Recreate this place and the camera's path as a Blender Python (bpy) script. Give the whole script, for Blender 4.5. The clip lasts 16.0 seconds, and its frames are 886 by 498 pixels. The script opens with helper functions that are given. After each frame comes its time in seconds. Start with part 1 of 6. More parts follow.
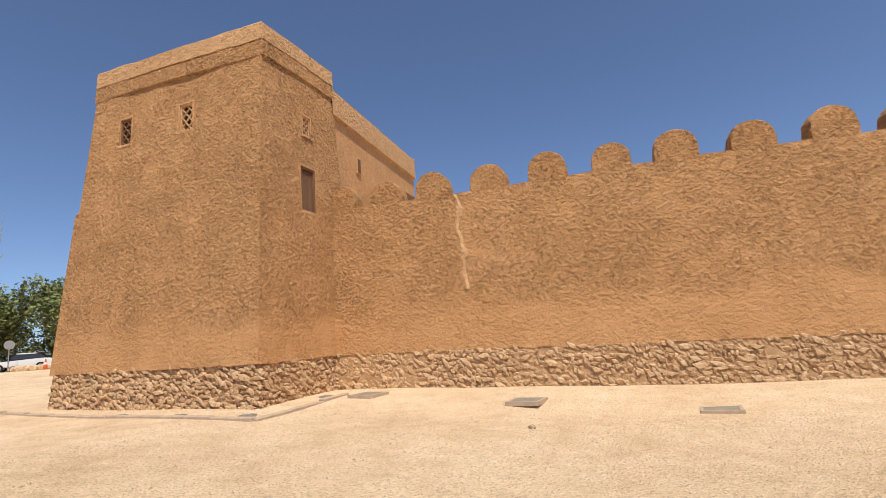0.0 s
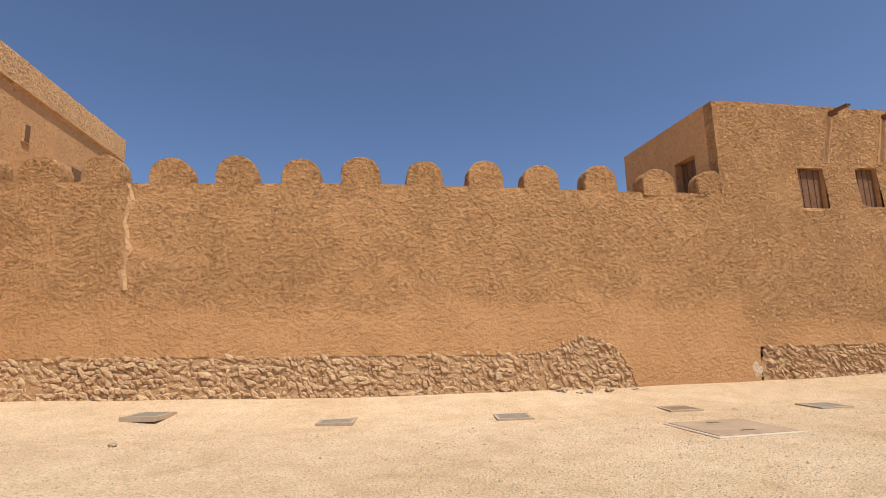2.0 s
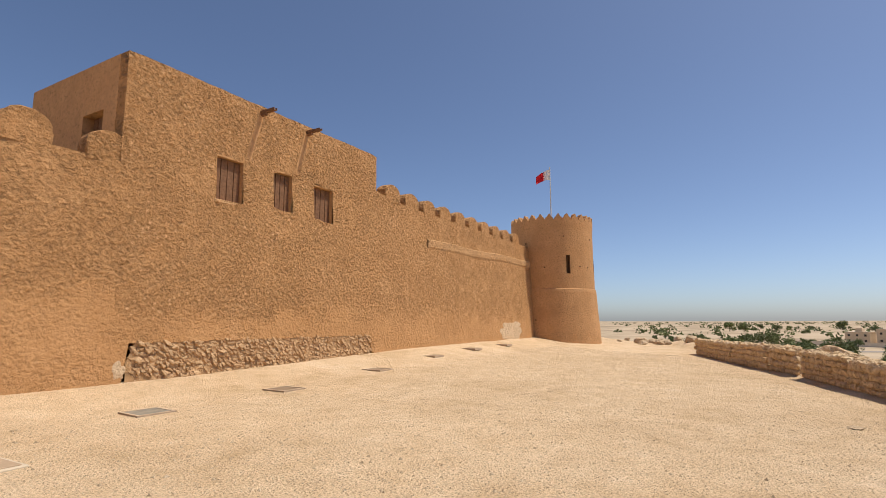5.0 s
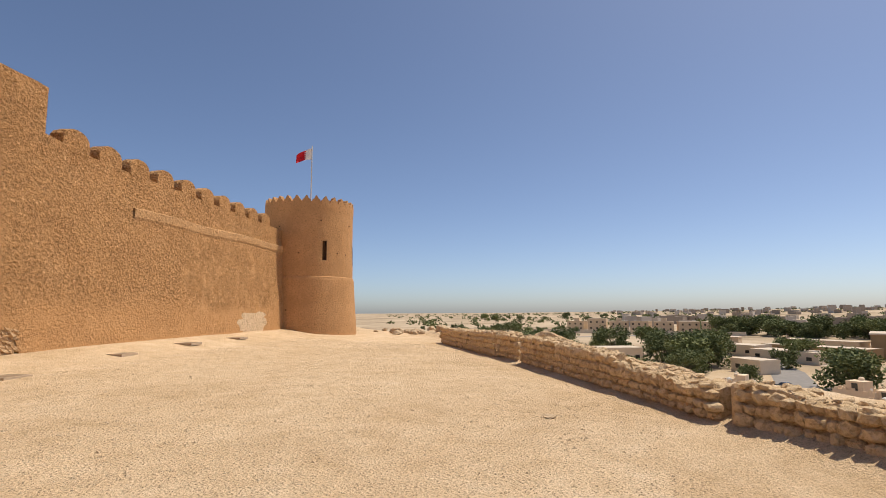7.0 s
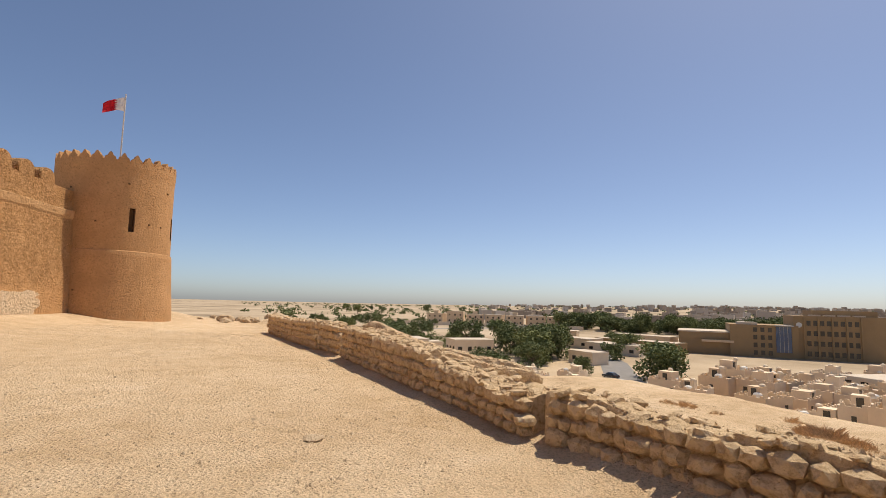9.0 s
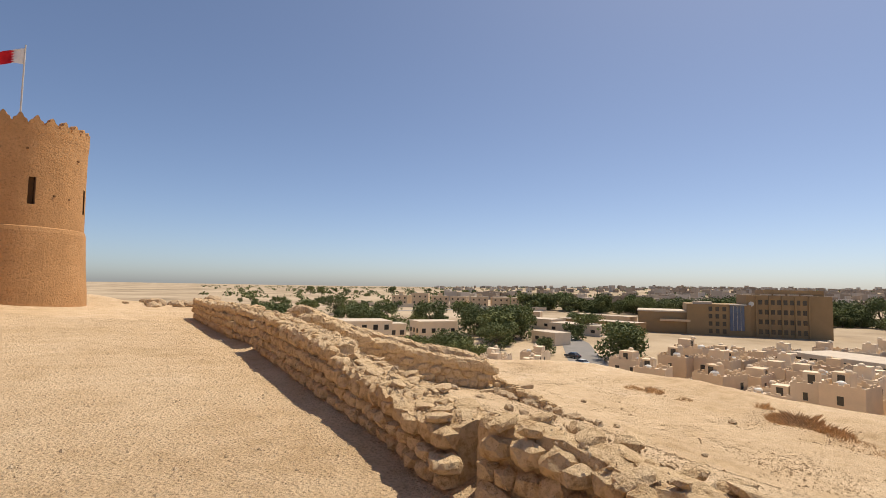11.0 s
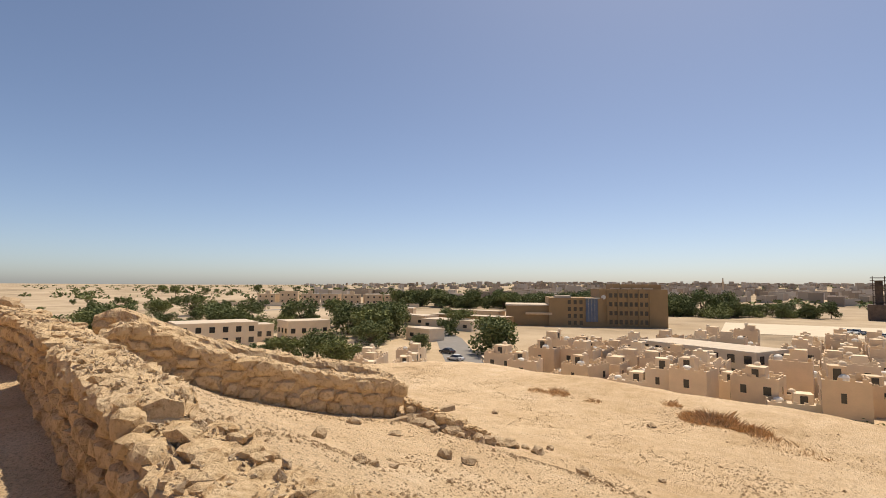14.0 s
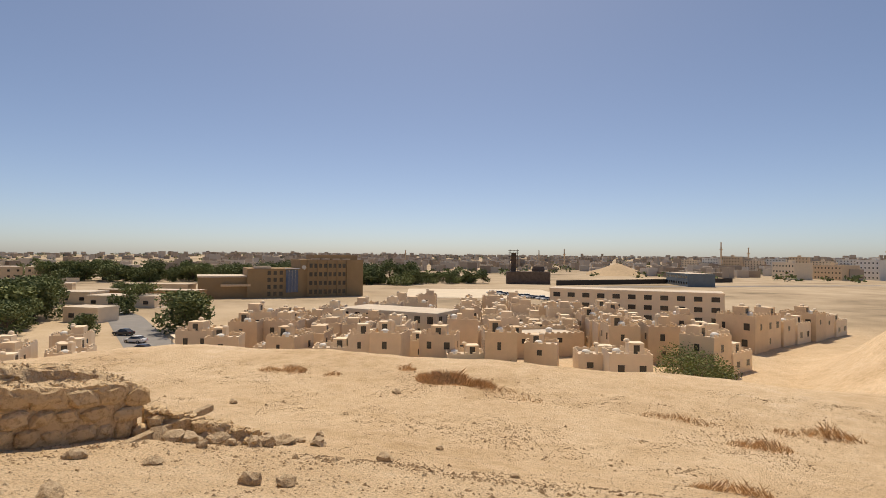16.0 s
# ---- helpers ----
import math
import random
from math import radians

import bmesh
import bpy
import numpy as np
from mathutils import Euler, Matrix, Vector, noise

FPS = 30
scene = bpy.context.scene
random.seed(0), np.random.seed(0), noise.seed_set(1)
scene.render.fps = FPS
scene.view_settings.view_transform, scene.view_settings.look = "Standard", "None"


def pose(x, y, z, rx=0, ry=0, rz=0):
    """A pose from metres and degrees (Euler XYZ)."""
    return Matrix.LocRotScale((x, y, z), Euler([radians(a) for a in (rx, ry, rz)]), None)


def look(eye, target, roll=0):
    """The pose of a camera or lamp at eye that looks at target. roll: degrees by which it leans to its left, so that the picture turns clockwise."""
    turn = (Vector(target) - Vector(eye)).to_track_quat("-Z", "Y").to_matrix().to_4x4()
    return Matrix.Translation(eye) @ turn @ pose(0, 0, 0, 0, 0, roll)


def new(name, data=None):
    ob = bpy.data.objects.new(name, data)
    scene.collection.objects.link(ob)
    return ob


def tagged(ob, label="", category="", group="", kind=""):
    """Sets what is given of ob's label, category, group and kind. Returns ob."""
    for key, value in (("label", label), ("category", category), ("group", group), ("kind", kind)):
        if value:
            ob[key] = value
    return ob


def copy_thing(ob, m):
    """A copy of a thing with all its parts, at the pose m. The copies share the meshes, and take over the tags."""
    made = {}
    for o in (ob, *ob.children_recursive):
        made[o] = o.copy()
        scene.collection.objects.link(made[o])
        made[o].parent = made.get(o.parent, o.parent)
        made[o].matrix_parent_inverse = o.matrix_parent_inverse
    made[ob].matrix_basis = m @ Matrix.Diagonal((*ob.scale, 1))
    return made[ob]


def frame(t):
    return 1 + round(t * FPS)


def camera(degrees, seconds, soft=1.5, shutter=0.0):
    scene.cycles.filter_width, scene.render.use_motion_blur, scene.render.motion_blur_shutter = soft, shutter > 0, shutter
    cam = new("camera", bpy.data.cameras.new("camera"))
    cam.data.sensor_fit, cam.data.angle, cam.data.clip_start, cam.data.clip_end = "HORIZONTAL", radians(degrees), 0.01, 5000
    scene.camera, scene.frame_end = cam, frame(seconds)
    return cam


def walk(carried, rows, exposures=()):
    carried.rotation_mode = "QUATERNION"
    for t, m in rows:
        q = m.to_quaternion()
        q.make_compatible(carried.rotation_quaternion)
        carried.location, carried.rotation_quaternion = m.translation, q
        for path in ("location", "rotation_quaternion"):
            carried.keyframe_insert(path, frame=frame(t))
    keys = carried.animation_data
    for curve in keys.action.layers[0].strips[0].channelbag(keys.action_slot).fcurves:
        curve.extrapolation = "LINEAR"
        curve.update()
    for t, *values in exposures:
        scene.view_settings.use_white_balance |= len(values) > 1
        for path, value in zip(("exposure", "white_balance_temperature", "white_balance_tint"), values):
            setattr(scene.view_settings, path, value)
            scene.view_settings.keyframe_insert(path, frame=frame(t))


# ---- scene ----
cam = camera(81.0, 16.0, soft=0.9)
PATH = [
    (0, (1.054, 0.436, 1.488), (0.607, 2.357, 1.821), -4.0),
    (0.5, (1.561, 0.351, 1.476), (0.983, 2.233, 1.83), -3.7),
    (1, (2.176, 0.361, 1.506), (1.78, 2.291, 1.853), -3.0),
    (1.5, (2.812, 0.448, 1.47), (2.754, 2.418, 1.811), -2.1),
    (2, (3.377, 0.46, 1.413), (3.744, 2.397, 1.749), -1.4),
    (2.5, (3.934, 0.451, 1.375), (4.705, 2.266, 1.709), -1.5),
    (3, (4.489, 0.448, 1.379), (5.577, 2.096, 1.695), -0.5),
    (3.5, (5.052, 0.46, 1.437), (6.336, 1.96, 1.753), 0.6),
    (4, (5.549, 0.402, 1.521), (7.005, 1.738, 1.828), 1.4),
    (4.2, (5.808, 0.433, 1.532), (7.323, 1.703, 1.832), 1.0),
    (6.5, (8.782, 0.086, 1.365), (10.727, 0.484, 1.605), -0.2),
    (7, (9.364, -0.236, 1.348), (11.34, -0.036, 1.587), -0.3),
    (7.5, (9.928, -0.609, 1.333), (11.914, -0.619, 1.571), 0.4),
    (8, (10.401, -0.857, 1.302), (12.381, -1.026, 1.528), 1.0),
    (8.5, (10.97, -1.169, 1.295), (12.938, -1.448, 1.512), 1.6),
    (9, (11.489, -1.374, 1.26), (13.454, -1.684, 1.469), 1.4),
    (9.5, (12.07, -1.65, 1.232), (14.023, -2.037, 1.42), 0.9),
    (9.7, (12.301, -1.771, 1.176), (14.244, -2.207, 1.355), 1.0),
    (11.8, (14.265, -2.641, 1.247), (16.215, -3.072, 1.358), 0.6),
    (12, (14.456, -2.694, 1.227), (16.407, -3.125, 1.333), 0.2),
    (12.5, (15.087, -2.71, 1.144), (17.029, -3.175, 1.256), -0.1),
    (13, (15.642, -2.779, 1.128), (17.565, -3.317, 1.253), -0.1),
    (13.5, (16.279, -2.72, 1.144), (18.153, -3.407, 1.276), 0.4),
    (14, (16.843, -2.701, 1.127), (18.622, -3.603, 1.265), 0.5),
    (14.5, (17.434, -2.656, 1.118), (19.101, -3.755, 1.226), 0.5),
    (15, (17.936, -2.552, 1.072), (19.473, -3.829, 1.156), 0.0),
    (15.5, (18.391, -2.525, 1.063), (19.719, -4.019, 1.12), 0.1),
    (16, (18.789, -2.491, 1.069), (19.806, -4.213, 1.105), 0.6),
]
walk(cam, [(t, look(eye, target, roll)) for t, eye, target, roll in PATH], exposures=[(0.0, 0.1, 6400, 10), (1.0, 0.08, 6400, 10), (2.5, 0.03, 6450, 10), (4.0, 0.0, 6600, 10), (7.0, 0.0, 6950, 10), (12.5, 0.0, 7250, 10), (14.0, 0.02, 7400, 10), (16.0, -0.16, 7400, 10)])

# ---- light ----
SUN_DIR = Vector((0.55, -0.88, 2.15)).normalized()
world = bpy.data.worlds.new("sky")
scene.world = world
world.use_nodes = True
wn = world.node_tree.nodes
sky = wn.new("ShaderNodeTexSky")
sky.sky_type = "NISHITA"
sky.sun_disc = False
sky.sun_elevation = math.asin(SUN_DIR.z)
sky.sun_rotation = math.atan2(SUN_DIR.x, SUN_DIR.y)
sky.air_density, sky.dust_density, sky.ozone_density = 0.62, 0.95, 4.0
wn["Background"].inputs["Strength"].default_value = 0.134
tint = wn.new("ShaderNodeMix")
tint.data_type, tint.blend_type = "RGBA", "MULTIPLY"
tint.inputs["Factor"].default_value, tint.inputs["B"].default_value = 1.0, (1.02, 1.0, 1.0, 1)
world.node_tree.links.new(sky.outputs[0], tint.inputs["A"])
world.node_tree.links.new(tint.outputs["Result"], wn["Background"].inputs["Color"])
sun = new("sun", bpy.data.lights.new("sun", "SUN"))
sun.data.energy, sun.data.angle, sun.data.color = 4.3, radians(0.53), (1.0, 0.93, 0.82)
sun.rotation_mode = "QUATERNION"
sun.rotation_quaternion = SUN_DIR.to_track_quat("Z", "Y")
scene.view_settings.exposure = 0.0


# ---- materials ----
def material(name, rough=0.9, metal=0.0, spec=0.3):
    m = bpy.data.materials.new(name)
    m.use_nodes = True
    b = m.node_tree.nodes["Principled BSDF"]
    b.inputs["Roughness"].default_value = rough
    b.inputs["Metallic"].default_value = metal
    b.inputs["Specular IOR Level"].default_value = spec
    return m


class Nodes:
    """Short forms for wiring one material."""

    def __init__(self, m, coord="Object"):
        self.m, self.t = m, m.node_tree
        self.b = self.t.nodes["Principled BSDF"]
        self.co = self.t.nodes.new("ShaderNodeNewGeometry").outputs["Position"]

    def link(self, a, b):
        self.t.links.new(a, b)

    def mapped(self, scale=(1, 1, 1), rot=(0, 0, 0)):
        n = self.t.nodes.new("ShaderNodeMapping")
        n.inputs["Scale"].default_value = scale
        n.inputs["Rotation"].default_value = [radians(a) for a in rot]
        self.link(self.co, n.inputs["Vector"])
        return n.outputs[0]

    def noise(self, scale, detail=4, rough=0.55, vec=None, dist=0.0):
        n = self.t.nodes.new("ShaderNodeTexNoise")
        n.inputs["Scale"].default_value, n.inputs["Detail"].default_value = scale, detail
        n.inputs["Roughness"].default_value, n.inputs["Distortion"].default_value = rough, dist
        self.link(vec or self.co, n.inputs["Vector"])
        return n.outputs["Fac"]

    def voronoi(self, scale, feature="F1", vec=None, out="Distance"):
        n = self.t.nodes.new("ShaderNodeTexVoronoi")
        n.feature = feature
        n.inputs["Scale"].default_value = scale
        self.link(vec or self.co, n.inputs["Vector"])
        return n.outputs[out]

    def ramp(self, fac, stops):
        n = self.t.nodes.new("ShaderNodeValToRGB")
        r = n.color_ramp
        while len(r.elements) < len(stops):
            r.elements.new(0.5)
        for e, (pos, col) in zip(r.elements, stops):
            e.position = pos
            e.color = (*col, 1) if isinstance(col, tuple) else (col, col, col, 1)
        self.link(fac, n.inputs["Fac"])
        return n.outputs["Color"]

    def mix(self, fac, a, b, mode="MIX"):
        n = self.t.nodes.new("ShaderNodeMix")
        n.data_type, n.blend_type = "RGBA", mode
        for sock, v in ((n.inputs["Factor"], fac), (n.inputs["A"], a), (n.inputs["B"], b)):
            self.put(sock, v)
        return n.outputs["Result"]

    def put(self, sock, v):
        if isinstance(v, bpy.types.NodeSocket):
            self.link(v, sock)
        elif isinstance(v, tuple):
            sock.default_value = (*v, 1)
        else:
            sock.default_value = v

    def math(self, op, a, b=0.0, c=None):
        n = self.t.nodes.new("ShaderNodeMath")
        n.operation = op
        for k, v in enumerate((a, b, c)):
            if v is not None:
                self.put(n.inputs[k], v)
        return n.outputs[0]

    def axis(self, k):
        n = self.t.nodes.new("ShaderNodeSeparateXYZ")
        self.link(self.co, n.inputs[0])
        return n.outputs[k]

    def rnd(self, island=False):
        n = self.t.nodes.new("ShaderNodeNewGeometry" if island else "ShaderNodeObjectInfo")
        return n.outputs["Random Per Island" if island else "Random"]

    def bump(self, height, dist=0.02, strength=1.0, after=None):
        n = self.t.nodes.new("ShaderNodeBump")
        n.inputs["Distance"].default_value, n.inputs["Strength"].default_value = dist, strength
        self.link(height, n.inputs["Height"])
        if after is not None:
            self.link(after, n.inputs["Normal"])
        self.link(n.outputs[0], self.b.inputs["Normal"])
        return n.outputs[0]

    def color(self, c):
        self.put(self.b.inputs["Base Color"], c)


def mud_plaster(name, base, rough_amount=1.0, pebbles=0.25, smooth_z=None):
    """Ochre mud plaster with chopped stone and straw: lumpy where coarse, trowelled where smooth."""
    m = material(name, 0.95, spec=0.15)
    n = Nodes(m)
    slant = n.mapped((1, 1, 1.12), (20, 34, 10))
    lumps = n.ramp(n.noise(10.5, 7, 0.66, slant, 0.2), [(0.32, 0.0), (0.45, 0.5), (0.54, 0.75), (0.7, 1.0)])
    chips = n.voronoi(12.0, "F1", n.mapped((1, 1, 1.2), (-15, -32, 0)))
    grain = n.noise(60, 3, 0.6)
    patch = n.noise(0.6, 6, 0.65)
    tone = n.noise(2.6, 5, 0.65, n.mapped((1, 1, 0.55)))
    col = n.ramp(n.math("ADD", n.math("MULTIPLY", patch, 0.5), n.math("MULTIPLY", tone, 0.5)),
                 [(0.33, tuple(c * 0.9 for c in base)), (0.5, base), (0.67, (base[0] * 1.09, base[1] * 1.12, base[2] * 1.18))])
    pale = n.math("MULTIPLY", n.ramp(n.voronoi(8.5, "F1", None, "Color"), [(0.66, 0.0), (0.74, 1.0)]), n.ramp(n.voronoi(8.5), [(0.24, 1.0), (0.34, 0.0)]))
    coarse = n.ramp(n.noise(1.3, 6, 0.66), [(0.34, 0.3), (0.54, 1.0)])
    if smooth_z:
        z = n.math("ADD", n.axis("Z"), n.math("MULTIPLY", n.math("SUBTRACT", n.noise(0.9, 4, 0.6), 0.5), 1.5))
        coarse = n.mix(1.0, coarse, n.ramp(n.math("MULTIPLY", n.math("SUBTRACT", z, smooth_z), 1.4), [(0.0, 0.35), (0.8, 1.0)]), "MULTIPLY")
    # relief shade put into the colour: hollows darkened, lump tops brightened
    lump_shade = n.ramp(lumps, [(0.05, 0.62), (0.35, 1.03), (0.85, 1.27)])
    col = n.mix(n.math("MULTIPLY", coarse, 0.75), col, n.mix(1.0, col, lump_shade, "MULTIPLY"))
    col = n.mix(n.math("MULTIPLY", n.math("MULTIPLY", pale, coarse), pebbles), col, (base[0] * 1.5, base[1] * 1.65, base[2] * 1.9))
    n.color(col)
    h = n.math("ADD", n.math("MULTIPLY", n.math("ADD", lumps, n.math("MULTIPLY", chips, -0.3)), n.math("MULTIPLY", coarse, rough_amount)), n.math("MULTIPLY", grain, 0.06))
    n.bump(h, 0.085)
    return m


def stone_mat(name, a, b, dark, island=False, scale=1.0):
    """Coral limestone, pitted and stained, each piece its own shade."""
    m = material(name, 0.92, spec=0.2)
    n = Nodes(m)
    mott = n.noise(5 * scale, 5, 0.65)
    pits = n.voronoi(38 * scale)
    r = n.rnd(island)
    col = n.mix(n.math("ADD", n.math("MULTIPLY", mott, 0.6), n.math("MULTIPLY", r, 0.4)), a, b)
    stain = n.ramp(n.noise(14 * scale, 4, 0.7), [(0.30, dark), (0.52, (1.0, 1.0, 1.0))])
    col = n.mix(0.8, col, stain, "MULTIPLY")
    n.color(col)
    n.bump(n.math("ADD", n.noise(24 * scale, 6, 0.7), n.math("MULTIPLY", n.ramp(pits, [(0.0, 0.0), (0.35, 1.0)]), 0.25)), 0.035 / scale)
    return m


def plain(name, base, rough=0.7, metal=0.0, vary=0.12, scale=4.0, bump=0.003, spec=0.35):
    """A painted or plain surface with slight soiling and grain."""
    m = material(name, rough, metal, spec)
    n = Nodes(m)
    f = n.math("ADD", n.math("MULTIPLY", n.noise(scale, 4, 0.6), 0.7), n.math("MULTIPLY", n.noise(scale * 9, 3, 0.6), 0.3))
    n.color(n.ramp(f, [(0.3, tuple(c * (1 - vary) for c in base)), (0.7, tuple(min(1, c * (1 + vary)) for c in base))]))
    if bump:
        n.bump(n.noise(scale * 12, 3, 0.6), bump)
    return m


def ground_mat():
    """Trodden pale gravel and sand, dusty soil on the hill, tan desert far off."""
    m = material("sand_and_gravel", 0.95, spec=0.12)
    n = Nodes(m)
    wide = n.noise(0.26, 6, 0.66)
    mid = n.noise(1.9, 6, 0.68)
    fine = n.noise(30, 5, 0.75)
    stones = n.voronoi(24.0)
    shade = n.voronoi(24.0, "F1", None, "Color")
    col = n.ramp(n.math("ADD", n.math("MULTIPLY", wide, 0.5), n.math("MULTIPLY", mid, 0.5)), [(0.34, (0.52, 0.355, 0.20)), (0.46, (0.635, 0.455, 0.278)), (0.56, (0.70, 0.52, 0.333)), (0.68, (0.76, 0.59, 0.41))])
    col = n.mix(0.5, col, n.ramp(fine, [(0.36, 0.4), (0.5, 1.0), (0.66, 1.18)]), "MULTIPLY")
    dark = n.math("MULTIPLY", n.ramp(shade, [(0.74, 0.0), (0.82, 1.0)]), n.ramp(stones, [(0.18, 1.0), (0.3, 0.0)]))
    col = n.mix(n.math("MULTIPLY", dark, 0.45), col, (0.27, 0.175, 0.10))
    speck = n.math("MULTIPLY", n.ramp(n.voronoi(62.0, "F1", None, "Color"), [(0.66, 0.0), (0.74, 1.0)]), n.ramp(n.voronoi(62.0), [(0.22, 1.0), (0.36, 0.0)]))
    col = n.mix(n.math("MULTIPLY", speck, 0.5), col, (0.30, 0.19, 0.10))
    # paler towards the west, up to 1.18 times, with a noisy edge
    pale = n.ramp(n.math("ADD", n.math("MULTIPLY", n.axis("X"), 0.04), n.math("MULTIPLY", n.noise(0.35, 4, 0.6), 0.5)), [(0.45, 1.18), (0.95, 1.0)])
    col = n.mix(1.0, col, pale, "MULTIPLY")
    dist = n.t.nodes.new("ShaderNodeVectorMath")
    dist.operation = "LENGTH"
    n.link(n.co, dist.inputs[0])
    far = n.ramp(n.math("DIVIDE", n.math("ADD", dist.outputs["Value"], n.math("MULTIPLY", n.noise(0.02, 3), 80.0)), 400.0), [(0.25, 0.0), (0.6, 1.0)])
    desert = n.ramp(n.math("ADD", n.math("MULTIPLY", n.noise(0.009, 5, 0.6), 0.65), n.math("MULTIPLY", n.noise(0.05, 4, 0.6), 0.35)),
                    [(0.36, (0.20, 0.155, 0.10)), (0.47, (0.40, 0.305, 0.205)), (0.60, (0.52, 0.41, 0.285))])
    n.color(n.mix(far, col, desert))
    n.bump(n.math("ADD", n.math("MULTIPLY", n.ramp(stones, [(0.0, 1.0), (0.45, 0.0)]), 0.6), fine), 0.034)
    return m


OCHRE = (0.515, 0.28, 0.122)
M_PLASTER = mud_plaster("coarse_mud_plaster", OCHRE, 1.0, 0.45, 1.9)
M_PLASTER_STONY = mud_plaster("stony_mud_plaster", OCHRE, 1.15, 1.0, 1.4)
M_SMOOTH = mud_plaster("trowelled_mud_plaster", (0.50, 0.279, 0.127), 0.12, 0.0)
M_BAND = mud_plaster("weathered_lime_band", (0.55, 0.327, 0.16), 0.45, 0.3)
M_ROUND = mud_plaster("fine_mud_render", (0.465, 0.258, 0.118), 0.15, 0.05)
M_BASE_STONE = stone_mat("base_rubble_stone", (0.50, 0.30, 0.15), (0.73, 0.51, 0.30), (0.5, 0.38, 0.27))
M_MORTAR = plain("earth_mortar", (0.50, 0.305, 0.15), 0.95, vary=0.3, scale=9, bump=0.02)
M_WALL_STONE = stone_mat("field_stone", (0.62, 0.435, 0.24), (0.77, 0.585, 0.375), (0.52, 0.40, 0.28))
M_ROCK = stone_mat("loose_rock", (0.46, 0.33, 0.20), (0.64, 0.49, 0.33), (0.58, 0.49, 0.4))
M_GROUND = ground_mat()
M_TIMBER = plain("weathered_timber", (0.21, 0.105, 0.052), 0.8, vary=0.35, scale=14, bump=0.006)
# dark brown standing in for the shade inside openings, holes and slots
M_DARK = plain("shaded_reveal_plaster", (0.16, 0.085, 0.04), 0.95)
M_GRATE = plain("frosted_floodlight_glass", (0.25, 0.22, 0.17), 0.65, 0.0, 0.25, 7, 0.0, 0.3)
M_METAL = plain("galvanised_steel", (0.45, 0.44, 0.42), 0.45, 0.85, 0.15, 5)
M_CONCRETE = plain("dusty_concrete", (0.47, 0.35, 0.24), 0.9, vary=0.2, scale=6, bump=0.006)


# ---- building helpers ----
def link_mesh(name, bm, mat, parent=None, smooth=False):
    me = bpy.data.meshes.new(name)
    bm.normal_update()
    if smooth:
        for e in bm.edges:
            e.smooth = len(e.link_faces) == 2 and e.calc_face_angle(0) < 0.75
    bm.to_mesh(me)
    bm.free()
    if smooth:
        me.polygons.foreach_set("use_smooth", [True] * len(me.polygons))
    for one in mat if isinstance(mat, (list, tuple)) else [mat]:
        me.materials.append(one)
    ob = new(name, me)
    ob.parent = parent
    return ob


def part(name, bm, mat, parent, label="", smooth=False):
    ob = link_mesh(name, bm, mat, parent, smooth)
    return tagged(ob, label) if label else ob


def thing(name, label, category, at=(0, 0, 0), rz=0.0, group="", kind=""):
    ob = new(name)
    ob.matrix_basis = pose(*at, 0, 0, rz)
    return tagged(ob, label, category, group, kind)


def box(bm, x0, y0, z0, x1, y1, z1, bevel=0.0, m=None):
    c = Vector(((x0 + x1) / 2, (y0 + y1) / 2, (z0 + z1) / 2))
    d = Matrix.Diagonal((abs(x1 - x0), abs(y1 - y0), abs(z1 - z0), 1))
    made = bmesh.ops.create_cube(bm, size=1, matrix=Matrix.Translation(c) @ d)["verts"]
    if bevel:
        edges = list({e for v in made for e in v.link_edges})
        got = bmesh.ops.bevel(bm, geom=edges, offset=bevel, segments=1, affect="EDGES", profile=0.5)
        made = list({v for f in got["faces"] for v in f.verts} | {v for v in made if v.is_valid})
    if m is not None:
        bmesh.ops.transform(bm, matrix=m, verts=made)
    return made


def boxed(*a, **k):
    bm = bmesh.new()
    box(bm, *a, **k)
    return bm


def rod(bm, a, b, r0, r1=None, seg=8):
    a, b = Vector(a), Vector(b)
    m = Matrix.Translation((a + b) / 2) @ (b - a).to_track_quat("Z", "Y").to_matrix().to_4x4()
    bmesh.ops.create_cone(bm, cap_ends=True, segments=seg, radius1=r0, radius2=r0 if r1 is None else r1, depth=(b - a).length, matrix=m)


def lathe(bm, profile, seg=32, wobble=0.0):
    rings = []
    for r, z in profile:
        ring = []
        for i in range(seg):
            a = 2 * math.pi * i / seg
            d = 1 + wobble * noise.noise((math.cos(a) * 2, math.sin(a) * 2, z * 0.7))
            ring.append(bm.verts.new((r * d * math.cos(a), r * d * math.sin(a), z)))
        rings.append(ring)
    for lo, hi in zip(rings, rings[1:]):
        for i in range(seg):
            bm.faces.new((lo[i], lo[(i + 1) % seg], hi[(i + 1) % seg], hi[i]))
    bm.faces.new(rings[-1])
    bm.faces.new(rings[0][::-1])


def sheet(bm, rows):
    """Quads between rows of points."""
    vs = [[bm.verts.new(p) for p in row] for row in rows]
    for lo, hi in zip(vs, vs[1:]):
        for i in range(len(lo) - 1):
            bm.faces.new((lo[i], lo[i + 1], hi[i + 1], hi[i]))
    return vs


def prism(bm, outline, z0, z1):
    """A closed upright prism over an outline of (x, y), or of (x, y) low and high pairs."""
    lo = [bm.verts.new((p[0], p[1], z0)) for p in outline]
    hi = [bm.verts.new((p[-2], p[-1], z1)) for p in outline]
    for i in range(len(lo)):
        j = (i + 1) % len(lo)
        bm.faces.new((lo[i], lo[j], hi[j], hi[i]))
    bm.faces.new(hi)
    bm.faces.new(lo[::-1])


def lerp(x, table):
    return float(np.interp(x, [p[0] for p in table], [p[1] for p in table]))


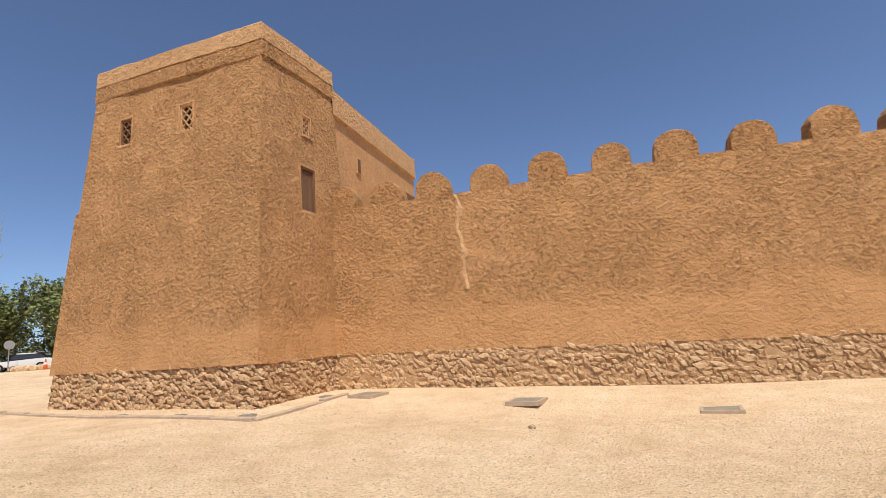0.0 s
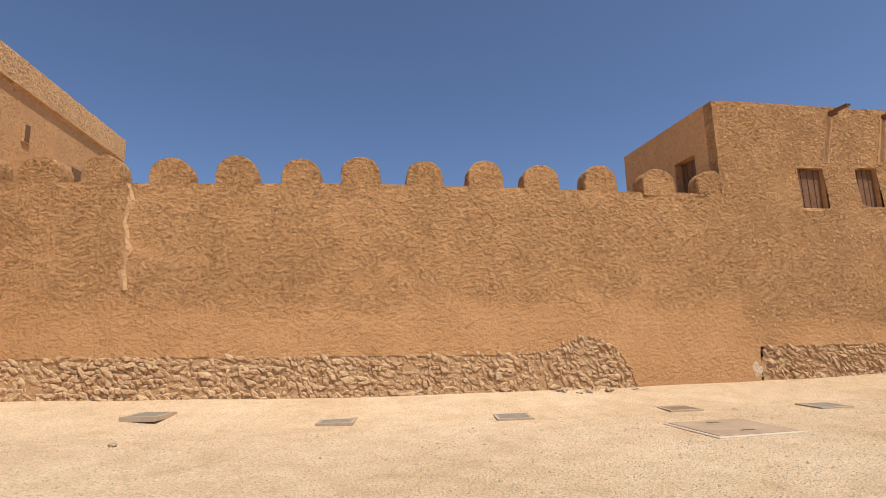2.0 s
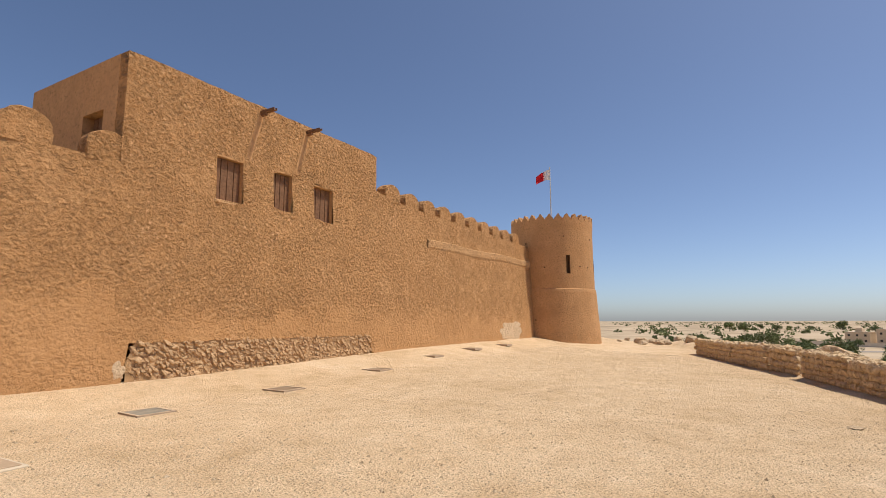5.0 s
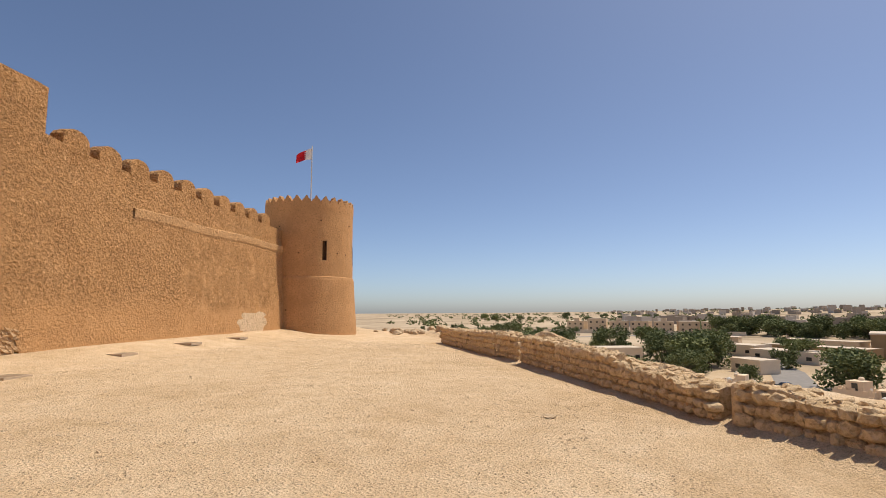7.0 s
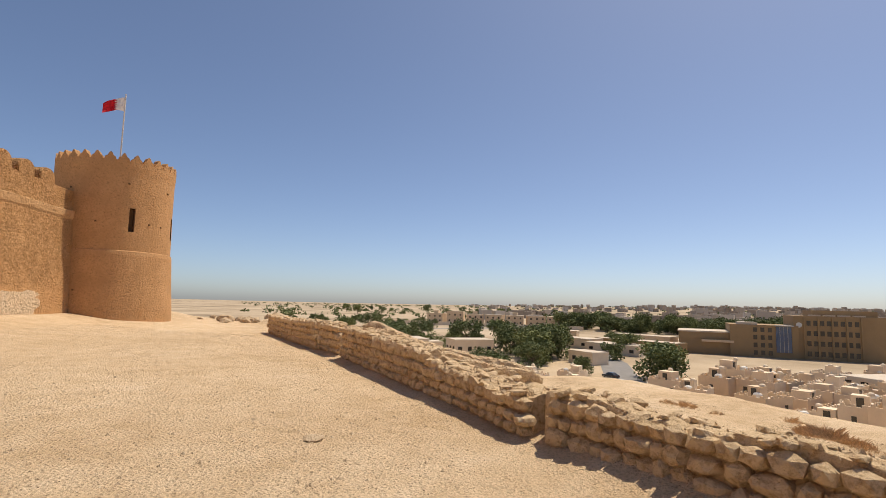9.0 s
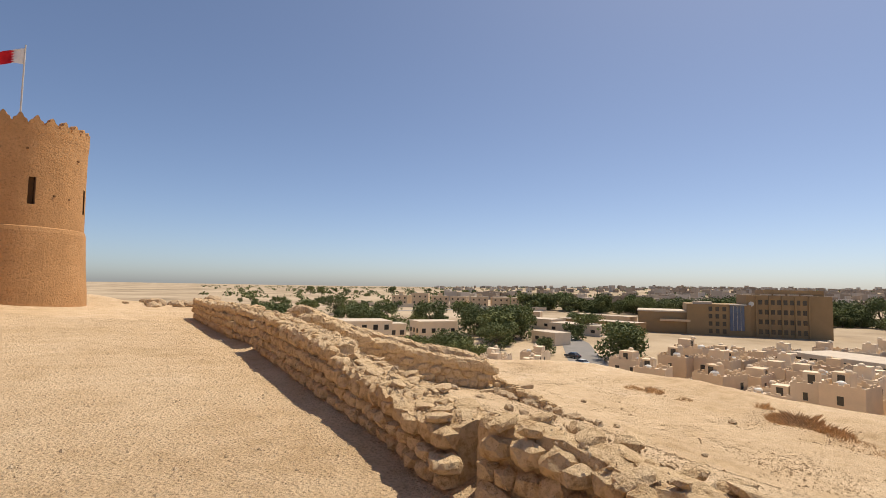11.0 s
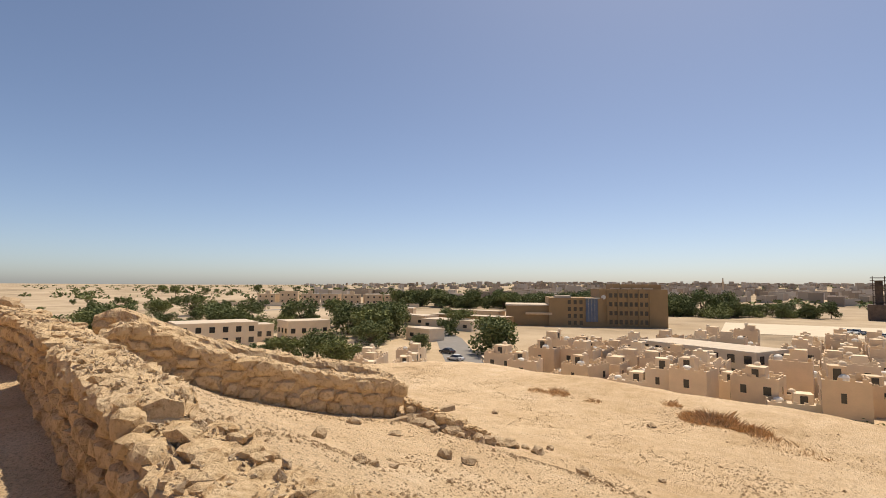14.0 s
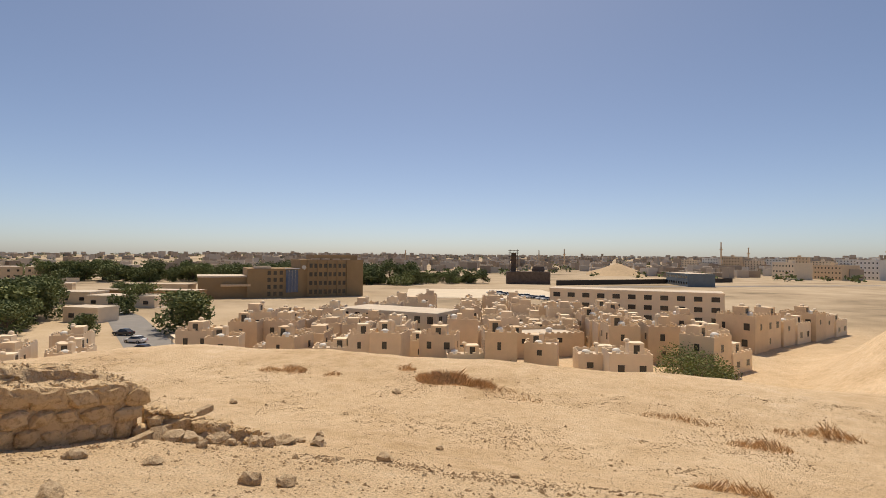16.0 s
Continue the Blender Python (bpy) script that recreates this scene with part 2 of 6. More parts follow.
def smoothstep(a, b, x):
    t = min(1.0, max(0.0, (x - a) / (b - a)))
    return t * t * (3 - 2 * t)


def rock_mesh(name, seed, flat=0.75, rough=0.28, detail=1, square=0.0):
    rng = random.Random(seed)
    bm = bmesh.new()
    bmesh.ops.create_icosphere(bm, subdivisions=detail, radius=0.5)
    off = Vector((rng.random() * 50, rng.random() * 50, rng.random() * 50))
    for v in bm.verts:
        n = v.co.normalized()
        k = max(abs(n.x), abs(n.y), abs(n.z))
        v.co = n * 0.5 * (1 + square * (1 / k - 1))
        v.co *= 1 + rough * noise.noise(n * 1.6 + off) + rough * 0.6 * noise.noise(n * 3.7 + off)
        v.co.z *= flat
    me = bpy.data.meshes.new(name)
    bm.to_mesh(me)
    bm.free()
    return me


def piece(name, me, parent, m):
    ob = new(name, me)
    ob.parent = parent
    ob.matrix_basis = m
    return ob


# ---- the lie of the land ----
WALL_Y = [(-5.2, 12.72), (-1.35, 12.17), (0.85, 11.95), (4.5, 11.58), (6.6, 11.45), (10, 11.4), (13, 11.38), (21, 11.2), (25, 11.3), (40, 11.3)]
HILL = [(-60, 0.0), (-9, 0.0), (-3, -0.15), (-0.55, -0.22), (0.25, 0.1), (1.0, -0.15), (1.9, -0.58), (3.5, -1.05), (4.6, -1.24), (6, -1.74), (8, -2.3), (11, -2.68), (13.7, -2.85), (17.5, -2.8), (19, -2.85), (20.5, -3.3), (25, -6.2), (40, -14.4), (48, -15.0), (9000, -15.0)]
PLAIN = -15.0


def along(x, y):
    """Metres along the low boundary wall and out beyond it."""
    dx, dy = x - 20.15, y + 2.86
    return 0.9625 * dx + 0.2714 * dy, 0.2714 * dx - 0.9625 * dy


def wide_ground(x, y):
    u, s = along(x, y)
    top = 0.35 * smoothstep(3.5, -6, x) + 0.44 * smoothstep(-8, -25, x) + 0.3 * smoothstep(-12, -35, x)
    top += 0.24 * smoothstep(9.3, 11.6, y) * smoothstep(-7, 2, x) + 0.22 * smoothstep(12, 24, x) * smoothstep(5, 11, y)
    out = lerp(s, HILL)
    # the retained soil fades where the boundary wall ends
    if -1.5 < s < 4 and u < -12:
        out = lerp(s, [(-60, 0), (-9, 0), (-0.55, -0.22), (4.6, -1.24)])
    z = top * smoothstep(3, -3, s) + out
    # the eastern brow of the plateau
    e = smoothstep(44 + 0.35 * y, 86 + 0.35 * y, x)
    z = z * (1 - e) + PLAIN * e if z > PLAIN else z
    # the hollow to the south-west of the spur
    w = smoothstep(3, -22, u) * smoothstep(13, 24, s)
    z -= 0.7 * w * (1 - smoothstep(30, 50, s))
    # the next spur of the hill to the south-west
    r = math.hypot((x + 10.5) / 25.0, (y + 86.0) / 38.0)
    if r < 1:
        z = max(z, PLAIN + 12.5 * smoothstep(1.0, 0.2, r))
    # the town's rising ground far to the south
    d = math.hypot(x, y)
    far = 24 * smoothstep(600, 2300, d) * smoothstep(0.10, -0.75, math.atan2(y, x)) if x > -900 and y < 300 else 0
    return max(z, PLAIN) + far


def vale(x, y):
    """A place in the valley or on the forecourt, opened out round the end of the terrace."""
    if x < -20 and y > 20:
        c, s, dx, dy = math.cos(0.166), math.sin(0.166), x - 0.6, y
        return 1.5 + c * dx - s * dy, 0.35 + s * dx + c * dy, math.degrees(0.166)
    d, a = math.hypot(x - 17.7, y + 1.8), math.atan2(y + 1.8, x - 17.7)
    b = a * 1.085 if a > -1.6 else a - 0.136
    return 17.9 + d * math.cos(b), -2.65 + d * math.sin(b), math.degrees(b - a)


def settle(ob):
    """Set a thing that was laid down by plan in its opened-out place."""
    x, y, turn = vale(ob.location.x, ob.location.y)
    if ob.name.split(".")[0] in ("villa", "long_building", "apartment_block", "bush", "carport", "car") and x > 20:
        # the village stands close under the brow
        x, y = 17.9 + (x - 17.9) * 0.85, -2.65 + (y + 2.65) * 0.85
        ob.scale *= 0.92
    ob.matrix_basis = pose(x, y, ob.location.z) @ Matrix.Rotation(math.radians(turn), 4, "Z") @ Matrix.Translation(-ob.location) @ ob.matrix_basis


def ground_z(x, y):
    u, s = along(x, y)
    z = wide_ground(x, y)
    amp = smoothstep(1.0, 8.0, s) * (1 - smoothstep(46, 60, s))
    z += amp * 0.16 * noise.noise((x * 0.23, y * 0.23, 0.0)) + amp * 0.06 * noise.noise((x * 0.9, y * 0.9, 3.0))
    z += 0.02 * noise.noise((x * 0.5, y * 0.5, 7.0))
    return z


def graded(lo, hi, step, limit, grow):
    a = list(np.arange(lo, hi + step / 2, step))
    d, left, right = step, [lo], [hi]
    while right[-1] < limit:
        d *= grow
        right.append(right[-1] + d)
        left.append(left[-1] - d)
    return left[:0:-1] + a + right[1:]


def build_ground():
    xs = graded(-8, 46, 0.36, 4700, 1.09)
    ys = graded(-26, 15, 0.36, 4700, 1.09)
    verts = [(x, y, ground_z(x, y)) for y in ys for x in xs]
    w = len(xs)
    faces = [(j * w + i, j * w + i + 1, (j + 1) * w + i + 1, (j + 1) * w + i) for j in range(len(ys) - 1) for i in range(w - 1)]
    me = bpy.data.meshes.new("ground")
    me.from_pydata(verts, [], faces)
    me.polygons.foreach_set("use_smooth", [True] * len(me.polygons))
    me.materials.append(M_GROUND)
    tagged(new("ground", me), "pale sandy gravel terrace above a dusty hillside", "ground", kind="structure")


build_ground()


# ---- fort: curtain wall ----
def wall_y(x):
    return lerp(x, WALL_Y)


STONE_TOP = [(-5, 1.19), (-1, 1.17), (1.4, 1.09), (3.7, 1.07), (6, 1.02), (7.2, 1.01), (7.84, 1.05), (8.3, 1.25), (8.64, 1.37), (9.1, 1.25), (9.42, 1.06), (9.62, 0.7), (9.74, 0.3), (9.8, -0.3), (12.96, -0.3), (13.02, 1.02), (20.85, 0.98), (20.93, -0.3), (40, -0.3)]
WALL_TOP = [(-5, 5.08), (-1.2, 4.98), (3, 5.0), (6, 4.95), (8.8, 4.92), (12.1, 4.84), (12.715, 4.84), (12.725, 7.35), (21.545, 7.38), (21.555, 6.12), (22, 6.06), (23.3, 5.95), (38, 5.93)]
BATTER = [(-5, 0.62), (6, 0.72), (10, 0.62), (13, 0.3), (21, 0.45), (37, 0.45)]


def face_y(x, z):
    """The curtain wall's outer face at a height."""
    h = (z - 0.2) / 5.2
    y = wall_y(x) + lerp(x, BATTER) * min(h, 1.0)
    return y + 0.035 * noise.noise((x * 0.7, z * 0.7, 1.0)) + 0.012 * noise.noise((x * 2.6, z * 2.6, 5.0))


WINDOWS = [(15.01, 15.8, 4.49, 5.6), (16.83, 17.52, 4.56, 5.66), (18.42, 19.26, 4.51, 5.59)]


def grid_lines(lo, hi, step, extra):
    a = set(round(v, 3) for v in np.arange(lo, hi, step)) | {hi}
    a = {v for v in a if all(abs(v - e) > 0.05 for e in extra)} | set(extra)
    return sorted(a)


def build_curtain(name, x0, x1, mat, label, thick=0.62, holes=()):
    xs = grid_lines(x0, x1, 0.16, [x0, x1] + [w[k] for w in holes for k in (0, 1)])
    bm = bmesh.new()
    cols = []
    for x in xs:
        xm = min(max(x, x0 + 0.01), x1 - 0.01)
        lo, hi = max(lerp(xm, STONE_TOP), ground_z(x, wall_y(x)) - 0.3), lerp(xm, WALL_TOP)
        zs = [lo + (hi - lo) * k / 30 for k in range(31)]
        if holes:
            near = [w for w in holes if w[0] - 1.2 < x < w[1] + 1.2]
            for w in near[:1] or [holes[0]]:
                for zz in (w[2], w[3]):
                    k = min(range(1, 30), key=lambda q: abs(zs[q] - zz))
                    zs[k] = zz
        ragged = 0.035 * noise.noise((x * 3.1, 0, 9)) if lo > 0.1 else 0
        zs[0] += ragged
        zs[-1] += 0.03 * noise.noise((x * 2.3, 0, 4))
        cols.append([Vector((x, face_y(x, z) - 0.05, z)) for z in zs])
    vs = [[bm.verts.new(p) for p in c] for c in cols]
    for a, b, xa, xb in zip(vs, vs[1:], xs, xs[1:]):
        for k in range(30):
            mid = (a[k].co.z + a[k + 1].co.z) / 2
            if any(w[0] - 0.01 <= xa and xb <= w[1] + 0.01 and w[2] < mid < w[3] for w in holes):
                continue
            bm.faces.new((a[k], b[k], b[k + 1], a[k + 1]))
    # wall head, back face and underside
    for a, b in zip(vs, vs[1:]):
        back = []
        for c in (a, b):
            top = c[-1].co
            back.append((bm.verts.new((top.x, top.y + thick, top.z)), bm.verts.new((top.x, top.y + thick, 0.0)), bm.verts.new((c[0].co.x, c[0].co.y + 0.12, c[0].co.z))))
        bm.faces.new((a[-1], b[-1], back[1][0], back[0][0]))
        bm.faces.new((back[0][0], back[1][0], back[1][1], back[0][1]))
        bm.faces.new((b[0], a[0], back[0][2], back[1][2]))
    for c in (vs[0], vs[-1]):
        top, low = c[-1].co, c[0].co
        ends = [bm.verts.new((top.x, top.y + thick, top.z)), bm.verts.new((top.x, top.y + thick, low.z))]
        bm.faces.new([bm.verts.new(v.co) for v in c] + ends)
    bmesh.ops.remove_doubles(bm, verts=[v for v in bm.verts if v.is_boundary], dist=0.0005)
    ob = link_mesh(name, bm, mat, smooth=True)
    return tagged(ob, label, "wall", kind="structure")


def merlon_mesh(seed, w=0.94, h=0.74, d=0.5, lip=0.012):
    """A round-headed merlon of mud plaster, one lump with softened edges."""
    bm = bmesh.new()
    rng = random.Random(seed)
    outline = [(-w / 2, -0.08), (-w / 2 - 0.015, h * 0.3)]
    for k in range(11):
        a = math.pi * (1 - k / 10)
        outline.append((w / 2 * math.cos(a) * (1.0 + 0.02 * rng.uniform(-1, 1)), h * 0.42 + h * 0.58 * math.sin(a)))
    outline += [(w / 2 + 0.015, h * 0.3), (w / 2, -0.08)]
    rings = []
    for y, s in ((0.0, 0.965), (0.035, 1.0), (d * 0.5, 1.01), (d - 0.035, 1.0), (d, 0.965)):
        rings.append([bm.verts.new((px * s + 0.008 * rng.uniform(-1, 1), y, (pz * s if pz > 0 else pz) + 0.008 * rng.uniform(-1, 1))) for px, pz in outline])
    for a, b in zip(rings, rings[1:]):
        for i in range(len(a) - 1):
            bm.faces.new((a[i], b[i], b[i + 1], a[i + 1]))
    bm.faces.new(rings[0])
    bm.faces.new(rings[-1][::-1])
    bmesh.ops.recalc_face_normals(bm, faces=bm.faces)
    return bm


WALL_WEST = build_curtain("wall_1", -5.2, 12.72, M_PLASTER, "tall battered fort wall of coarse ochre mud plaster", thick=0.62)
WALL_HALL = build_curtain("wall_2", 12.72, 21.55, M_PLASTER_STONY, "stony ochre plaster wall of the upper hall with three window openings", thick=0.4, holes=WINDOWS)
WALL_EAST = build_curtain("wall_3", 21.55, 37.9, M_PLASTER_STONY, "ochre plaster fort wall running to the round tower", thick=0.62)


def wall_core():
    """The rubble core behind the stone footing."""
    for x0, x1, host in ((-5.15, 9.86, WALL_WEST), (13.0, 20.9, WALL_HALL)):
        bm = bmesh.new()
        rows = [[], []]
        for x in np.arange(x0, x1 + 0.01, 0.2):
            x = min(x, x1)
            for r, z in ((0, ground_z(x, wall_y(x)) - 0.35), (1, max(0.2, lerp(x, STONE_TOP)) + 0.05)):
                rows[r].append((x, face_y(x, z) - 0.028, z))
        sheet(bm, rows)
        part("footing_core", bm, M_MORTAR, host, "earth mortar between the footing stones")


wall_core()
M_MERLON = M_PLASTER
MERLONS = (-4.7, -3.36, -2.04, -0.56, 0.88, 2.33, 3.69, 5.19, 6.66, 8.06, 9.59, 11.08)
for k, x in enumerate(MERLONS):
    z = lerp(x, WALL_TOP)
    mer = part("merlon", merlon_mesh(k, 0.87 + 0.03 * math.sin(k * 2.3), 0.64 + 0.03 * math.cos(k * 3.1)), M_PLASTER, WALL_WEST, smooth=False)
    slope = math.degrees(math.atan2(wall_y(x + 0.4) - wall_y(x - 0.4), 0.8))
    mer.matrix_basis = pose(x, face_y(x, z) - 0.055, z, 0, 0, slope)
for k in range(10):
    x = 22.64 + 1.39 * k
    mer = part("merlon", merlon_mesh(40 + k, 0.96, 0.58, 0.45), M_PLASTER_STONY, WALL_EAST)
    mer.matrix_basis = pose(x, face_y(x, 6.0) - 0.055, lerp(x, WALL_TOP))
# the half-buried merlon beside the hall
mer = part("merlon", merlon_mesh(77, 0.86, 0.6, 0.4), M_PLASTER_STONY, WALL_WEST)
mer.matrix_basis = pose(12.5, face_y(12.5, 4.84) - 0.05, 4.84)


# ---- fort: upper hall over the wall ----
def build_hall():
    hall = thing("upper_hall", "flat-roofed ochre plaster hall rising above the fort wall", "building", (12.72, 11.62, 5.15))
    bm = bmesh.new()
    # west side wall with a doorway, roof and the walls that close it
    y1, top = 4.4, 2.2
    d0, d1, dh = 0.89, 1.77, 1.02
    for a, b, z0, z1 in ((0.36, d0, -0.4, top), (d1, y1, -0.4, top), (d0, d1, dh, top)):
        box(bm, -0.005, a, z0, 0.3, b, z1)
    part("side_wall", bm, M_SMOOTH, hall, "smooth ochre plaster side wall with a doorway")
    part("roof", boxed(0.3, 0.42, top - 0.45, 8.7, y1, top - 0.2), M_SMOOTH, hall)
    part("rear_wall", boxed(0.3, y1 - 0.3, -0.4, 8.7, y1, top), M_SMOOTH, hall)
    part("side_wall", boxed(8.5, 0.42, -0.4, 8.8, y1 - 0.3, top), M_SMOOTH, hall)
    door = part("door", boxed(0.24, d0, -0.4, 0.29, d1, dh), M_TIMBER, hall, "dark timber door set deep in its opening")
    for k in range(4):
        part("plank", boxed(0.215, d0 + 0.03 + k * 0.21, -0.4, 0.24, d0 + 0.2 + k * 0.21, dh - 0.03), M_TIMBER, door)
    part("floor", boxed(0.3, 0.42, -1.4, 8.7, y1, -1.2), M_SMOOTH, hall)
    for (x0, x1, z0, z1), shade in zip(WINDOWS, (0, 1, 2)):
        xm = (x0 + x1) / 2
        y = face_y(xm, (z0 + z1) / 2)
        win = thing("window_%d" % (shade + 1), "recessed window opening with a dark timber screen", "window", (x0, y - 0.05, z0), kind="structure")
        w, h = x1 - x0, z1 - z0
        rv = bmesh.new()
        for b in ((-0.03, 0.03, -0.06, 0.0, 0.42, h + 0.03), (w, 0.03, -0.06, w + 0.03, 0.42, h + 0.03), (0, 0.03, h, w, 0.42, h + 0.05)):
            box(rv, *b)
        part("reveal", rv, M_SMOOTH, win)
        part("sill", boxed(-0.06, -0.035, -0.09, w + 0.06, 0.42, -0.005, bevel=0.015), M_BAND, win)
        part("screen", boxed(0, 0.17, 0, w, 0.21, h), M_TIMBER, win, "dark brown timber boards")
        for k in range(4):
            a = w * k / 4
            part("board", boxed(a + 0.012, 0.145, 0.02, a + w / 4 - 0.012, 0.17, h - 0.02), M_TIMBER, win)
    for x, z in ((16.3, 7.14), (18.06, 7.14)):
        sp = thing("rain_spout", "weathered timber rain spout jutting from the parapet", "spout", (x, face_y(x, 7.2) - 0.05, z), group="rain spouts")
        bm = bmesh.new()
        for b in ((-0.055, -0.55, 0, 0.055, 0.2, 0.02), (-0.055, -0.55, 0.015, -0.038, 0.2, 0.075), (0.038, -0.55, 0.015, 0.055, 0.2, 0.075)):
            box(bm, *b)
        part("trough", bm, M_TIMBER, sp)
        part("bracket", boxed(-0.04, -0.2, -0.07, 0.04, 0.15, -0.002), M_TIMBER, sp)
    # smooth strips standing in for the shadows that the spouts cast
    for x, z0, z1 in ((15.94, 5.75, 7.1), (17.66, 5.75, 7.1)):
        bm = bmesh.new()
        rows = []
        for k in range(9):
            z = z0 + (z1 - z0) * k / 8
            xx = x + (k / 8) * 0.36
            rows.append([(xx - 0.09, face_y(xx, z) - 0.056, z), (xx, face_y(xx, z) - 0.068, z), (xx + 0.09, face_y(xx, z) - 0.056, z)])
        sheet(bm, rows)
        part("repair_strip", bm, M_SMOOTH, WALL_HALL, "smooth plaster strip under a spout, shaped as its shadow")


build_hall()


def build_ledge():
    """The smooth plaster ledge high on the eastern wall, and the patches below it."""
    bm = bmesh.new()
    rows = [[], [], [], []]
    for k in range(60):
        x = 25.1 + (37.2 - 25.1) * k / 59
        z = 4.62 + 0.02 * (x - 25) + 0.03 * math.sin(x)
        for r, (dz, out) in enumerate(((-0.24, 0.052), (-0.12, 0.1), (0.16, 0.12), (0.2, 0.04))):
            rows[r].append((x, face_y(x, z) - out, z + dz))
    sheet(bm, rows)
    part("plaster_ledge", bm, M_BAND, WALL_EAST, "pale smooth plaster ledge along the wall")


build_ledge()


def plaster_patch(host, x, z, rx, rz, mat, label, seed):
    """An irregular patch of other plaster on the wall's face."""
    bm = bmesh.new()
    rings = []
    for r in (0.0, 0.35, 0.7, 1.0):
        ring = []
        for k in range(36):
            a = 2 * math.pi * k / 36
            f = r * (1 + 0.45 * noise.noise((math.cos(a) * 1.7, math.sin(a) * 1.7, seed)) + 0.18 * noise.noise((math.cos(a) * 5, math.sin(a) * 5, seed)))
            px, pz = x + rx * f * math.cos(a), z + rz * f * math.sin(a)
            ring.append((px, face_y(px, pz) - (0.062 if r < 0.9 else 0.051), pz))
        rings.append(ring + ring[:1])
    sheet(bm, rings)
    part("plaster_patch", bm, mat, host, label, smooth=True)


M_SALT = mud_plaster("salt_bleached_plaster", (0.60, 0.44, 0.28), 0.5, 0.3)
plaster_patch(WALL_EAST, 33.4, 0.85, 1.5, 0.5, M_SALT, "salt-bleached pale plaster", 1)
plaster_patch(WALL_HALL, 12.85, 0.5, 0.12, 0.2, M_SALT, "chipped pale plaster", 4)


